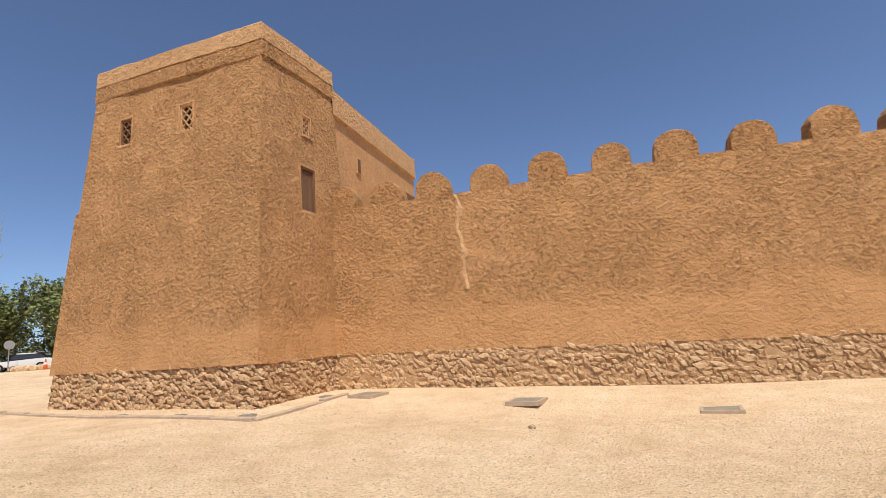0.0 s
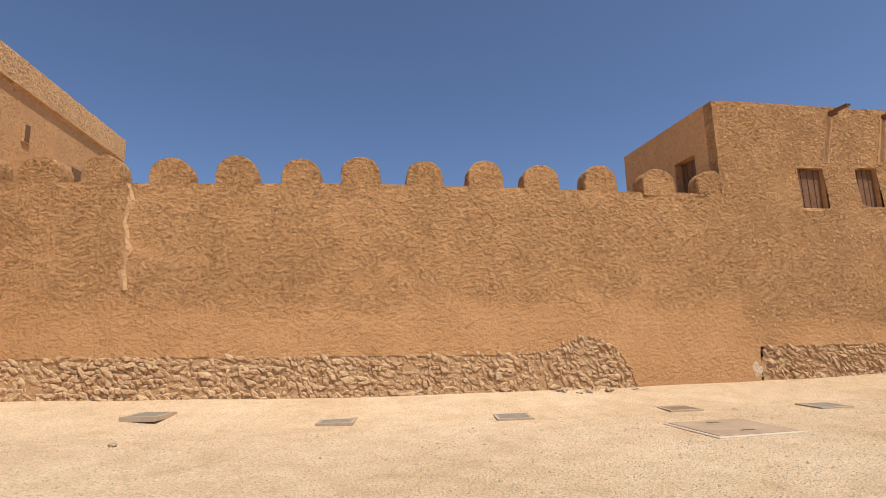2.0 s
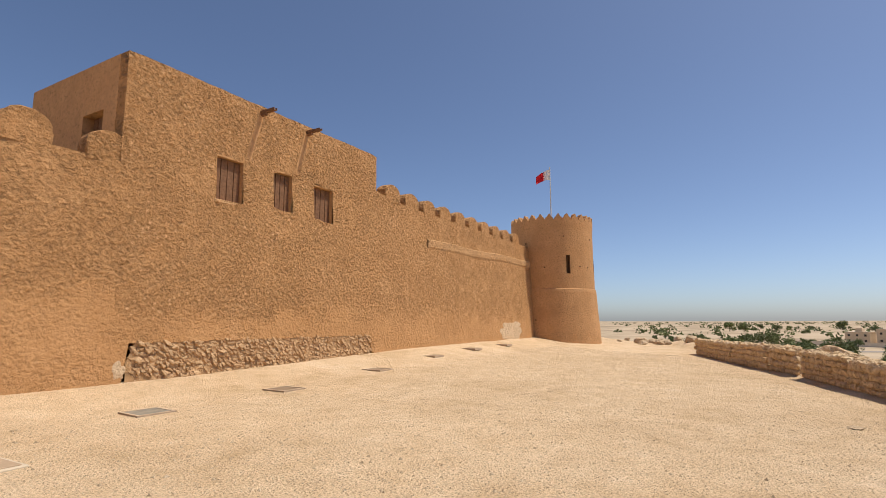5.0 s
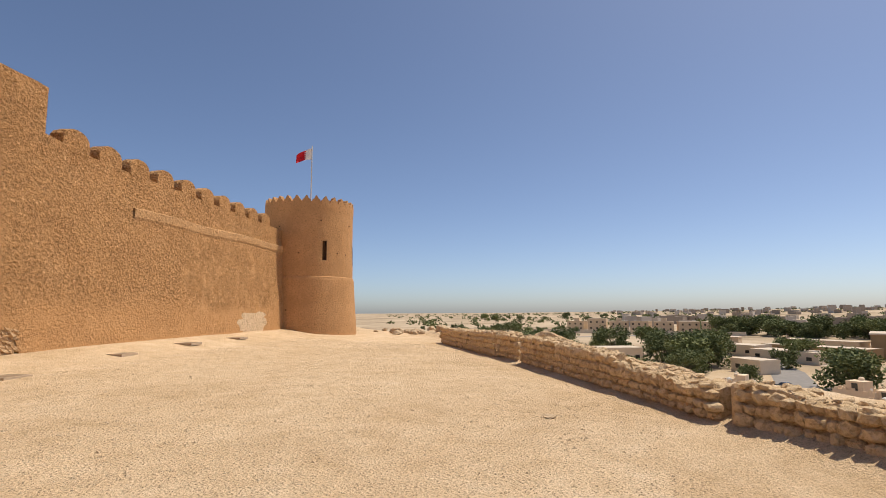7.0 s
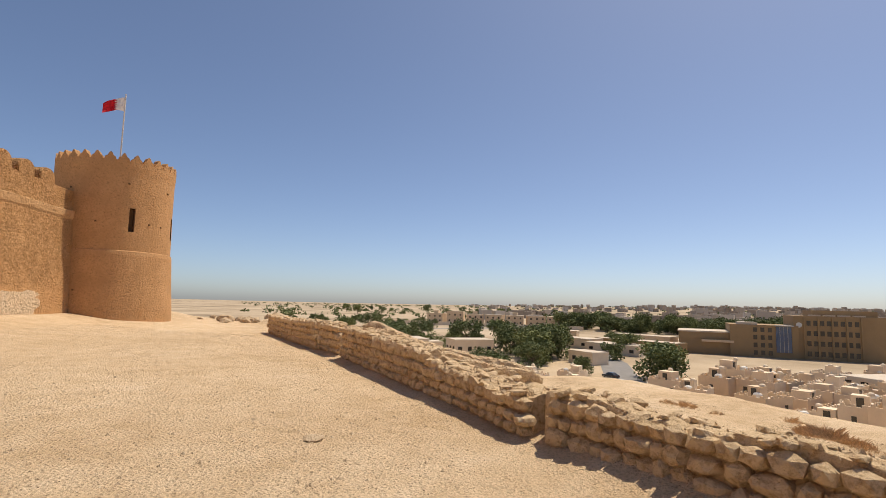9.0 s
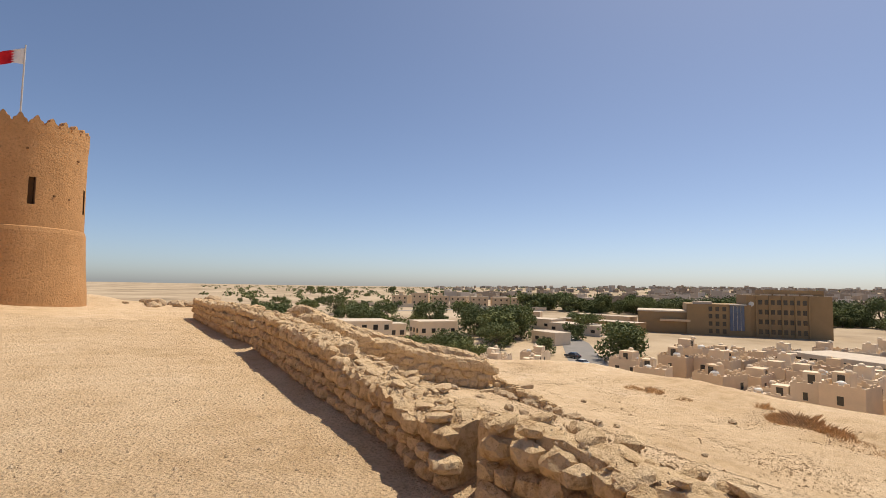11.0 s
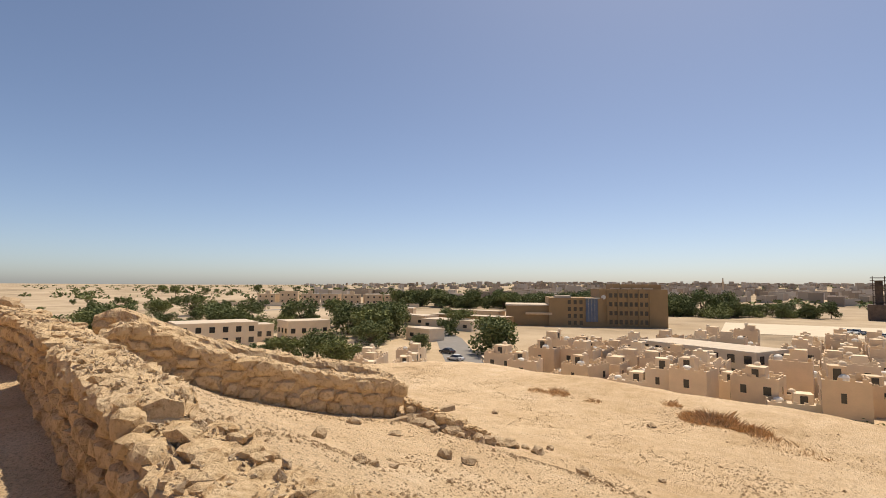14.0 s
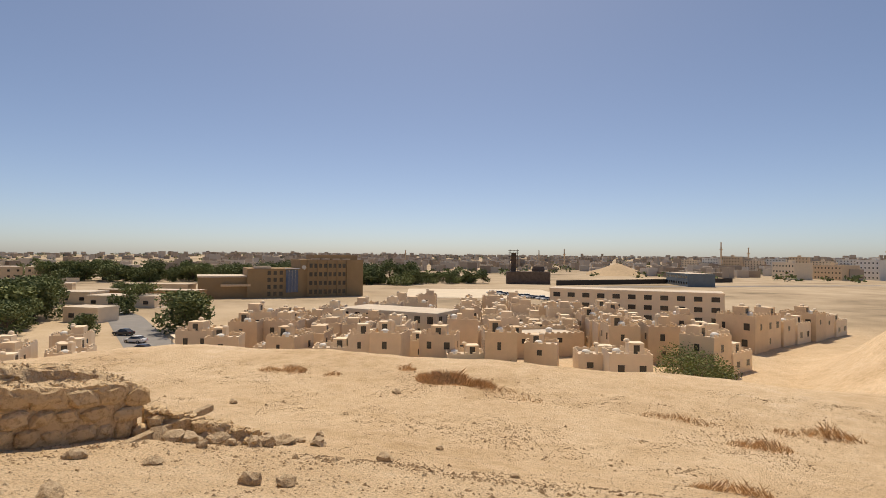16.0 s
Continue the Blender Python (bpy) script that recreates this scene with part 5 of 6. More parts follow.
for k, (x, y, s) in enumerate(((132, -16, 0.62), (129, -21, 0.7), (126, -26, 0.72), (123.5, -31, 0.74), (134, -25, 0.66), (130, -31, 0.7), (121, -27, 0.6), (146, -43, 0.72), (136, -12, 0.55), (140, -20, 0.5))):
    plant(x, y, 640 + k, s, grove=True)
for k in range(150):
    f = rng.random()
    x, y = 400 - 165 * f + rng.uniform(-25, 25), -150 - 92 * f + rng.uniform(-30, 18)
    plant(x, y, 100 + k, rng.uniform(0.9, 1.4))
for k in range(26):
    f = rng.random()
    plant(236 - 40 * f + rng.uniform(-10, 10), -232 - 62 * f + rng.uniform(-10, 10), 300 + k, rng.uniform(0.8, 1.2))
for k in range(30):
    plant(rng.uniform(280, 520), rng.uniform(-60, 60), 360 + k, rng.uniform(0.35, 0.7))
for k in range(34):
    plant(rng.uniform(130, 225), rng.uniform(-38, 24), 520 + k, rng.uniform(0.7, 1.15))
for k in range(24):
    f = rng.random()
    plant(150 + 62 * f + rng.uniform(-5, 5), -38 - 30 * f + rng.uniform(-7, 9), 560 + k, rng.uniform(0.7, 1.1))
for k in range(30):
    plant(rng.uniform(700, 1100), rng.uniform(-500, 60), 420 + k, rng.uniform(0.8, 1.5))


def bush(x, y, r, h, seed, z=PLAIN, n=900):
    rng = random.Random(seed)
    b = thing("bush", "dense dusty green bush", "bush", (x, y, z), group="bushes")
    blobs = [(rng.uniform(-0.5, 0.5) * r, rng.uniform(-0.5, 0.5) * r, h * rng.uniform(0.25, 0.6), r * 0.55, r * 0.55, h * 0.42) for _ in range(7)]
    v, f = leaf_cloud(rng, blobs, n, 0.2)
    me = bpy.data.meshes.new("leaves")
    me.from_pydata(v, [], f)
    me.materials.append(M_LEAF)
    new("leaves", me).parent = b


bush(37.5, -91.5, 6.2, 5.2, 1, n=3600)
bush(33.0, -92.0, 2.6, 3.0, 2)
bush(64.0, -71.5, 2.6, 2.6, 3)
bush(60.5, -73.5, 2.6, 2.4, 4)
bush(57.0, -75.5, 2.4, 2.6, 5)
bush(67.5, -69.5, 2.2, 2.2, 6)
bush(7.2, -168.0, 4.0, 4.0, 7)
bush(112.0, -57.0, 2.0, 2.2, 8)

# ---- village below the hill ----
M_VILLA = [plain("cream_render", (0.74, 0.57, 0.39), 0.85, vary=0.08, scale=0.7, bump=0.01), plain("sand_render", (0.68, 0.51, 0.335), 0.85, vary=0.08, scale=0.7, bump=0.01), plain("pale_render", (0.79, 0.64, 0.465), 0.85, vary=0.07, scale=0.7, bump=0.01)]
M_GLASS = plain("dark_window_glass", (0.045, 0.04, 0.036), 0.15, 0.0, 0.2, 2, 0, 0.5)
M_TANK = plain("white_water_tank", (0.74, 0.70, 0.63), 0.5, vary=0.06)
M_ROOF = plain("dusty_roof_screed", (0.60, 0.50, 0.39), 0.9, vary=0.12, scale=0.8)


def crenels(bm, w, d, z, step=1.1, t=0.22, h=0.32):
    """A parapet with small square teeth."""
    for b in ((-w / 2, -d / 2, w / 2, -d / 2 + t), (-w / 2, d / 2 - t, w / 2, d / 2), (-w / 2, -d / 2 + t, -w / 2 + t, d / 2 - t), (w / 2 - t, -d / 2 + t, w / 2, d / 2 - t)):
        box(bm, b[0], b[1], z, b[2], b[3], z + 0.7)
    for s in (-1, 1):
        for k in range(int(w / step)):
            x = -w / 2 + (k + 0.5) * w / int(w / step)
            y = s * (d / 2 - t / 2)
            box(bm, x - 0.27, y - t / 2, z + 0.7, x + 0.27, y + t / 2, z + 0.7 + h)
        for k in range(1, int(d / step) - 1):
            y = -d / 2 + (k + 0.5) * d / int(d / step)
            x = s * (w / 2 - t / 2)
            box(bm, x - t / 2, y - 0.27, z + 0.7, x + t / 2, y + 0.27, z + 0.7 + h)


def villa(seed, w, d, h, storeys, label="cream rendered villa with a crenellated parapet", lantern=True, mat=None):
    rng = random.Random(seed)
    mat = mat or M_VILLA[seed % 3]
    v = thing("villa", label, "house", group="village houses")
    part("outer_wall", boxed(-w / 2, -d / 2, -0.5, w / 2, d / 2, h), mat, v)
    part("roof", boxed(-w / 2 + 0.22, -d / 2 + 0.22, h - 0.1, w / 2 - 0.22, d / 2 - 0.22, h + 0.06), M_ROOF, v)
    bm = bmesh.new()
    crenels(bm, w, d, h)
    part("parapet", bm, mat, v)
    fh = h / storeys
    for s in range(storeys):
        for side in range(4):
            length = w if side % 2 == 0 else d
            n = max(1, int(length / 3.0))
            for k in range(n):
                if rng.random() < 0.3:
                    continue
                u = -length / 2 + (k + 0.5) * length / n + rng.uniform(-0.3, 0.3)
                ww, hh = rng.choice(((0.8, 1.2), (0.6, 1.1), (1.0, 1.2))), s * fh + fh * 0.36
                bm = bmesh.new()
                for q in ((-ww[0] / 2 - 0.1, -0.07, -0.12, ww[0] / 2 + 0.1, 0.1, 0), (-ww[0] / 2 - 0.1, -0.05, ww[1], ww[0] / 2 + 0.1, 0.1, ww[1] + 0.1)):
                    box(bm, *q)
                m0 = len(bm.faces)
                box(bm, -ww[0] / 2, -0.015, 0, ww[0] / 2, 0.05, ww[1])
                bm.faces.ensure_lookup_table()
                for f in bm.faces[m0:]:
                    f.material_index = 1
                win = part("window", bm, (mat, M_GLASS), v)
                win.matrix_basis = Matrix.Rotation(side * math.pi / 2, 4, "Z") @ Matrix.Translation((u, -(d if side % 2 == 0 else w) / 2, hh))
    # stair house and water tank on the roof
    sw = rng.uniform(2.0, 2.7)
    x, y = rng.uniform(-w / 4, w / 4), rng.uniform(-d / 5, d / 5)
    sh = part("stair_house", boxed(x - sw / 2, y - sw / 2, h, x + sw / 2, y + sw / 2, h + 2.1), mat, v)
    part("door", boxed(x - 0.45, y - sw / 2 - 0.03, h + 0.1, x + 0.45, y - sw / 2 + 0.05, h + 1.8), M_GLASS, sh)
    if lantern:
        bm = bmesh.new()
        lathe(bm, [(0.46, h + 2.1), (0.46, h + 2.3), (0.42, h + 2.42), (0.3, h + 2.55), (0.1, h + 2.62)], 14)
        part("dome", bm, M_VILLA[2], sh, smooth=True)
    for _ in range(1):
        a, b = rng.uniform(-w / 2 + 1, w / 2 - 1), rng.uniform(-d / 2 + 1, d / 2 - 1)
        bm = bmesh.new()
        lathe(bm, [(0.62, h + 0.05), (0.64, h + 0.9), (0.5, h + 1.1), (0.2, h + 1.22)], 12)
        ob = part("water_tank", bm, M_TANK, v, "white roof water tank")
        ob.location = (a, b, 0)
    return v


VILLAS = [villa(k, *dims) for k, dims in enumerate(((6.2, 5.2, 5.4, 2), (5.2, 6.8, 5.6, 2), (7.4, 5.2, 5.2, 2), (5.4, 5.4, 5.9, 2), (17, 9, 5.2, 2), (6.4, 5.6, 3.4, 1)))]
AX = math.degrees(math.atan2(-0.52, -0.85))
spots = [(66.0, -97.5, 4, 18), (50.5, -89.0, 5, 0), (80.0, -79.5, 5, 0), (86.0, -72.5, 5, 0), (94.0, -69.5, 0, 90)]
first = set()
rng = random.Random(31)


def put_villa(x, y, k, turn=0.0, s=1.0):
    src = VILLAS[k]
    m = pose(x, y, PLAIN, 0, 0, AX + turn)
    if k in first:
        v = copy_thing(src, m)
    else:
        first.add(k)
        src.matrix_basis = m
        v = src
    v.scale = (s, s, s * rng.uniform(0.85, 1.1) if s < 0.8 else rng.uniform(0.7, 1.05))


for x, y, k, turn in spots:
    put_villa(x, y, k, turn)
e1, e2 = Vector((-0.85, -0.52)), Vector((0.52, -0.85))
o = Vector((108.0, -66.0))
for i in range(16):
    for j in range(18):
        p = o + e1 * (i * 6.7) + e2 * (j * 6.6 + (i % 2) * 1.5)
        p += Vector((rng.uniform(-0.7, 0.7), rng.uniform(-0.7, 0.7)))
        if not (40 < p.x < 122 and -166 < p.y < -60):
            continue
        # keep to the built-up blocks, clear of the hill's foot and the placed houses
        near_edge = -58 - 0.70 * (100 - p.x) if p.x > 60 else -92
        if p.y > near_edge - 1 or along(p.x, p.y)[1] < 55:
            continue
        if p.x > 150 - 0.4 * abs(p.y) + 25 or p.y < -120 - 0.9 * (p.x - 60) * 0.5 - 20:
            continue
        if (p - Vector((66, -97.5))).length < 10 or (p - Vector((50, -89))).length < 8 or (abs(p.x - 101.7) < 16 and -111 < p.y < -92):
            continue
        if i in (5, 12) or j == 9 or rng.random() < 0.03:
            continue
        put_villa(p.x, p.y, rng.choice((0, 1, 2, 3, 5)), rng.choice((0, 90, 180, 270)))
# stepped terrace of small houses beside the road
for k, (x, y) in enumerate(((106, -37), (112, -39.5), (118, -42), (124, -44.5), (130, -47), (107.5, -30), (114, -32.5), (120, -35))):
    put_villa(x, y, 5 if k % 3 else 3, 20 + 90 * (k % 4), 0.85 if k % 3 else 0.78)
# row along the village's edge
for k in range(9):
    f = k / 8
    put_villa(36.5 - 14 * f, -98 - 48 * f, (3, 5, 1, 0, 3, 5, 1, 3, 5)[k], 42, 1.0)
put_villa(45.0, -86.5, 5, 0, 0.95)
# the lowest houses, half hidden by the brow
for k in range(11):
    f = k / 10
    put_villa(103.0 - 46 * f, -54.0 - 27 * f + 2.2 * math.sin(k * 2.4), (0, 3, 5, 1, 5, 2, 3, 0, 5, 1, 3)[k], 12 * math.sin(k * 1.7), 0.92)


def block(name, label, x, y, rz, w, d, h, storeys, bays, mat, group="", category="building", z=PLAIN, roof_junk=True, wh=(1.3, 1.4), ends=0):
    b = thing(name, label, category, (x, y, z), rz, group)
    part("outer_wall", boxed(-w / 2, -d / 2, -0.5, w / 2, d / 2, h), mat, b)
    part("parapet", boxed(-w / 2 - 0.12, -d / 2 - 0.12, h, w / 2 + 0.12, d / 2 + 0.12, h + 0.6), mat, b)
    part("roof", boxed(-w / 2 + 0.2, -d / 2 + 0.2, h + 0.5, w / 2 - 0.2, d / 2 - 0.2, h + 0.62), M_ROOF, b)
    fh = h / storeys
    for s in range(storeys):
        for k in range(bays):
            u = -w / 2 + (k + 0.5) * w / bays
            for side in (-1, 1):
                win = part("window", boxed(-wh[0] / 2, -0.05, 0, wh[0] / 2, 0.05, wh[1]), M_GLASS, b)
                win.location = (u, side * d / 2, s * fh + fh * 0.35)
                part("sill", boxed(-wh[0] / 2 - 0.12, -0.12, -0.14, wh[0] / 2 + 0.12, 0.12, -0.01), mat, win)
        for k in range(ends):
            for side in (-1, 1):
                win = part("window", boxed(-wh[0] / 2, -0.05, 0, wh[0] / 2, 0.05, wh[1]), M_GLASS, b)
                win.matrix_basis = pose(side * w / 2, -d / 2 + (k + 0.5) * d / ends, s * fh + fh * 0.35, 0, 0, 90)
                part("sill", boxed(-wh[0] / 2 - 0.12, -0.12, -0.14, wh[0] / 2 + 0.12, 0.12, -0.01), mat, win)
    if roof_junk:
        part("stair_house", boxed(-2, -2, h + 0.6, 2, 2, h + 3), mat, b)
    return b


block("apartment_block", "three-storey pale rendered apartment block with a flat roof", 68.5, -168.0, math.degrees(math.atan2(-12, -49)), 46, 11, 8.4, 3, 11, M_VILLA[2], wh=(2.0, 1.3), roof_junk=False, ends=3)
M_GREYWHITE = plain("grey_white_render", (0.62, 0.54, 0.43), 0.85, vary=0.08, scale=0.7)
block("long_building", "long white two-storey building with tall screened windows", 101.7, -102.0, 188.5, 25, 11, 5.2, 2, 8, M_GREYWHITE, roof_junk=False, wh=(1.4, 1.5), ends=3)
block("white_house", "low white house with a band of dark windows", 164.0, -9.5, 100, 19, 12, 5.6, 2, 6, M_VILLA[2], "houses among the trees", roof_junk=False, ends=4)
block("white_house", "small white single-storey house among trees", 178.0, -33.5, 100, 13, 9, 4.6, 1, 4, M_VILLA[2], "houses among the trees", roof_junk=False, ends=3)
block("white_house", "low white flat-roofed annexe among trees", 172.0, -20.0, 100, 8, 7, 4.2, 1, 3, M_VILLA[2], "houses among the trees", roof_junk=False)
M_TAN = plain("brown_cladding", (0.34, 0.225, 0.115), 0.8, vary=0.1, scale=0.4)
for k in range(7):
    f = k / 6
    block("far_house", "unfinished tan two-storey house on the desert plain", 458 - 42 * f, -62 - 84 * f, 62 + 10 * (k % 3), 14, 11, 7.4 if k != 1 else 9.5, 2, 3, M_VILLA[1], "far houses", roof_junk=k % 2 == 0)
part_wall = thing("boundary_wall", "long pale boundary wall in front of the far houses", "wall", (392, -82, PLAIN), 62)
part("wall", boxed(-75, -0.2, 0, 75, 0.2, 2.6), M_VILLA[2], part_wall)
for k, (x, y, rz, w, d, h, mat) in enumerate(((202, -99, 30, 34, 8, 3.6, M_TAN), (190, -86, 30, 22, 10, 3.0, M_VILLA[2]), (232, -116, 30, 30, 6, 4.0, M_VILLA[1]), (214, -82, 30, 16, 9, 3.4, M_VILLA[2]), (240, -86, 60, 12, 9, 5.0, M_VILLA[1]), (158, -62, 20, 10, 6, 3.0, M_VILLA[2]))):
    block("low_shed", "low flat-roofed service building beside the road", x, y, rz, w, d, h, 1, max(2, int(w / 5)), mat, "service buildings", roof_junk=False, wh=(1.6, 1.1))


def office():
    """The brown office block: a low wing, a middle part with blue glass, and the main block."""
    a, b = Vector((199.3, -113.5)), Vector((166.9, -166.2))
    d = (b - a).normalized()
    L = (b - a).length
    of = thing("office_building", "large brown office building with a blue glass front", "building", (a.x, a.y, PLAIN), math.degrees(math.atan2(d.y, d.x)))
    depth = 22
    part("low_wing", boxed(-1, 0, -0.5, L * 0.33, depth, 8.0), M_TAN, of)
    part("low_wing_roof", boxed(-1.3, -0.3, 8.0, L * 0.33, depth, 8.5), M_ROOF, of)
    part("canopy", boxed(L * 0.11, -1.6, 4.6, L * 0.28, -0.02, 5.4), M_VILLA[1], of)
    part("middle_block", boxed(L * 0.26, -1.5, -0.5, L * 0.6, depth, 11.4), M_TAN, of)
    part("main_block", boxed(L * 0.58, -0.5, -0.5, L, depth, 15.0), M_TAN, of)
    part("roof_house", boxed(L * 0.68, 4, 15.0, L * 0.98, depth - 2, 17.0), M_TAN, of)
    part("roof_slab", boxed(L * 0.3, -1.0, 11.4, L * 0.4, 6, 12.3), M_ROOF, of)
    gl = part("glass_front", boxed(L * 0.49, -1.9, 2.0, L * 0.565, -1.52, 11.0), plain("blue_curtain_glass", (0.05, 0.10, 0.19), 0.12, 0.0, 0.25, 0.6, 0, 0.6), of, "blue glass curtain front")
    for k in range(1, 4):
        part("mullion", boxed(L * 0.49 + k * L * 0.019 - 0.06, -1.98, 2.0, L * 0.49 + k * L * 0.019 + 0.06, -1.9, 11.0), M_METAL, gl)
    part("glass_canopy", boxed(L * 0.485, -3.2, 11.2, L * 0.575, -0.5, 11.5), M_METAL, of)
    bm = bmesh.new()
    rod(bm, (L * 0.605, -0.55, 11.8), (L * 0.605, -0.4, 11.8), 0.9, seg=20)
    part("round_sign", bm, M_TANK, of, "round pale emblem")
    for s in range(4):
        for k in range(8):
            u = L * 0.635 + (k + 0.5) * L * 0.25 / 8
            w = part("window", boxed(u - 0.6, -0.56, 1.2 + s * 3.5, u + 0.6, -0.3, 2.9 + s * 3.5), M_GLASS, of)
        for k in range(3):
            u = L * 0.37 + (k + 0.5) * L * 0.11 / 3
            part("window", boxed(u - 0.6, -1.56, 0.8 + s * 2.7, u + 0.6, -1.3, 2.4 + s * 2.7), M_GLASS, of)
    for k in range(5):
        u = L * 0.63 + k * L * 0.065
        part("pilaster", boxed(u - 0.25, -1.0, -0.5, u + 0.25, -0.5, 14.6), M_TAN, of)
    for k in range(4):
        part("roof_panel", boxed(L * 0.66 + k * 4.2, 0.8, 15.05, L * 0.66 + k * 4.2 + 3.2, 3.5, 15.5), M_ROOF, of)


office()


# ---- roads, lots and parking in the valley ----
M_ASPHALT = plain("faded_asphalt", (0.24, 0.22, 0.20), 0.9, vary=0.15, scale=0.5, bump=0.004)
M_LOT = plain("pale_sand_lot", (0.66, 0.55, 0.41), 0.95, vary=0.1, scale=0.2)


def strip(name, label, pts, w, mat, lift=0.05):
    bm = bmesh.new()
    P = [Vector(vale(*p)[:2]) for p in pts]
    left, right = [], []
    for i, p in enumerate(P):
        t = (P[min(i + 1, len(P) - 1)] - P[max(i - 1, 0)]).normalized()
        s = Vector((-t.y, t.x)) * w / 2
        left.append((p.x + s.x, p.y + s.y, PLAIN + lift))
        right.append((p.x - s.x, p.y - s.y, PLAIN + lift))
    sheet(bm, [right, left])
    tagged(link_mesh(name, bm, mat), label, "road", kind="structure")


strip("road_1", "faded asphalt village road", [(84, -40), (101, -46.5), (130, -58), (160, -70), (190, -78)], 8, M_ASPHALT)
strip("road_3", "straight road across the desert plain", [(330, -20), (372, -92), (398, -152)], 9, M_ASPHALT, 0.07)
strip("road_4", "long road beyond the village", [(140, -285), (60, -400), (0, -480)], 10, M_ASPHALT, 0.08)
strip("pavement_1", "wide pale sand lot behind the village", [(170, -190), (120, -230)], 60, M_LOT, 0.09)
strip("pavement_2", "pale yard beside the service buildings", [(176, -92), (224, -108)], 12, M_LOT, 0.1)
for k, (x, y, rz, w, d) in enumerate(((107, -57, -20, 12, 4), (118, -60.5, -20, 9, 4), (98, -33, -20, 9, 4), (66, -58, 30, 10, 4))):
    c = thing("carport", "flat pale car-park canopy on slim posts", "carport", (x, y, PLAIN), rz, "carports")
    part("canopy", boxed(-w / 2, -d / 2, 2.4, w / 2, d / 2, 2.55), M_VILLA[2], c)
    for i in (-1, 1):
        for j in (-1, 1):
            part("post", boxed(i * (w / 2 - 0.3) - 0.08, j * (d / 2 - 0.3) - 0.08, 0, i * (w / 2 - 0.3) + 0.08, j * (d / 2 - 0.3) + 0.08, 2.4), M_METAL, c)


# ---- cars ----
M_CARGLASS = plain("car_glass", (0.03, 0.035, 0.04), 0.08, 0.0, 0.1, 2, 0, 0.6)
M_TYRE = plain("tyre_rubber", (0.02, 0.02, 0.02), 0.85)


def car(name, label, paint, suv=False):
    c = thing(name, label, "car", group="parked cars")
    h = 0.32 if suv else 0.0
    prof = [(-2.2, 0.35), (-2.25, 0.7), (-2.1, 0.95 + h * 0.5), (-1.5, 1.0 + h * 0.5), (2.05, 0.78 + h * 0.6), (2.25, 0.62), (2.25, 0.35)]
    cab = [(-2.0 if suv else -1.75, 0.97 + h * 0.5), (-1.7 if suv else -1.1, 1.4 + h), (0.35, 1.42 + h), (1.15, 0.9 + h * 0.6)]

    def extrude(o, half, taper=0.0):
        bm = bmesh.new()
        zs = [p[1] for p in o]
        lo = min(zs)
        f = [bm.verts.new((x, -half + taper * (z - lo), z)) for x, z in o]
        g = [bm.verts.new((x, half - taper * (z - lo), z)) for x, z in o]
        bm.faces.new(f)
        bm.faces.new(g[::-1])
        for i in range(len(o)):
            j = (i + 1) % len(o)
            bm.faces.new((f[j], f[i], g[i], g[j]))
        bmesh.ops.recalc_face_normals(bm, faces=bm.faces)
        bmesh.ops.bevel(bm, geom=bm.edges[:], offset=0.05, segments=2, affect="EDGES")
        return bm

    part("body", extrude(prof, 0.88), paint, c)
    part("glasshouse", extrude(cab, 0.8, 0.28), M_CARGLASS, c, "dark tinted windows")
    part("roof", boxed(-1.6 if suv else -1.02, -0.66, 1.37 + h, 0.32, 0.66, 1.46 + h, bevel=0.03), paint, c)
    for x in (-1.35, 1.4):
        for y in (-0.84, 0.84):
            wh = new("wheel")
            wh.parent = c
            wh.location = (x, y, 0.33)
            bm = bmesh.new()
            rod(bm, (0, -0.11, 0), (0, 0.11, 0), 0.33, seg=18)
            part("tyre", bm, M_TYRE, wh)
            bm = bmesh.new()
            rod(bm, (0, -0.115, 0), (0, 0.115, 0), 0.2, seg=12)
            part("rim", bm, M_METAL, wh)
    for y in (-0.6, 0.6):
        part("headlight", boxed(2.16, y - 0.17, 0.62, 2.27, y + 0.17, 0.74, bevel=0.015), M_TANK, c)
        part("tail_light", boxed(-2.27, y - 0.15, 0.72, -2.17, y + 0.15, 0.88, bevel=0.015), plain("red_lamp", (0.3, 0.02, 0.02), 0.3), c)
    return c


M_WHITE_CAR = plain("white_car_paint", (0.75, 0.75, 0.74), 0.25, 0.0, 0.03, 1, 0, 0.5)
M_DARK_CAR = plain("dark_car_paint", (0.05, 0.05, 0.055), 0.25, 0.0, 0.05, 1, 0, 0.5)
SEDAN = car("car", "white saloon car parked on the sandy forecourt", M_WHITE_CAR)
SUV = car("car", "white off-road car parked beside trees", M_WHITE_CAR, True)
DARK = car("car", "dark saloon car parked in the village", M_DARK_CAR)


SEDAN.matrix_basis = pose(-38.5, 42.0, ground_z(-38.5, 42.0), 0, 0, 215)
SUV.matrix_basis = pose(-43.0, 51.5, ground_z(-43.0, 51.5), 0, 0, 230)
copy_thing(SUV, pose(-46.4, 50.5, ground_z(-46.4, 50.5), 0, 0, 228))
copy_thing(SEDAN, pose(-44.5, 36.2, ground_z(-44.5, 36.2), 0, 0, 230))
DARK.matrix_basis = pose(112.5, -52.5, PLAIN, 0, 0, 20)
for k, (x, y, rz) in enumerate(((105.5, -57.5, 70), (109, -58.5, 70), (117, -61, 70), (98, -45.5, 160), (123, -55, 20), (135, -60, 20), (65, -59, 120), (67.5, -57.5, 120), (148, -64, 20))):
    copy_thing(DARK if k % 2 == 0 else SEDAN, pose(x, y, PLAIN, 0, 0, rz))
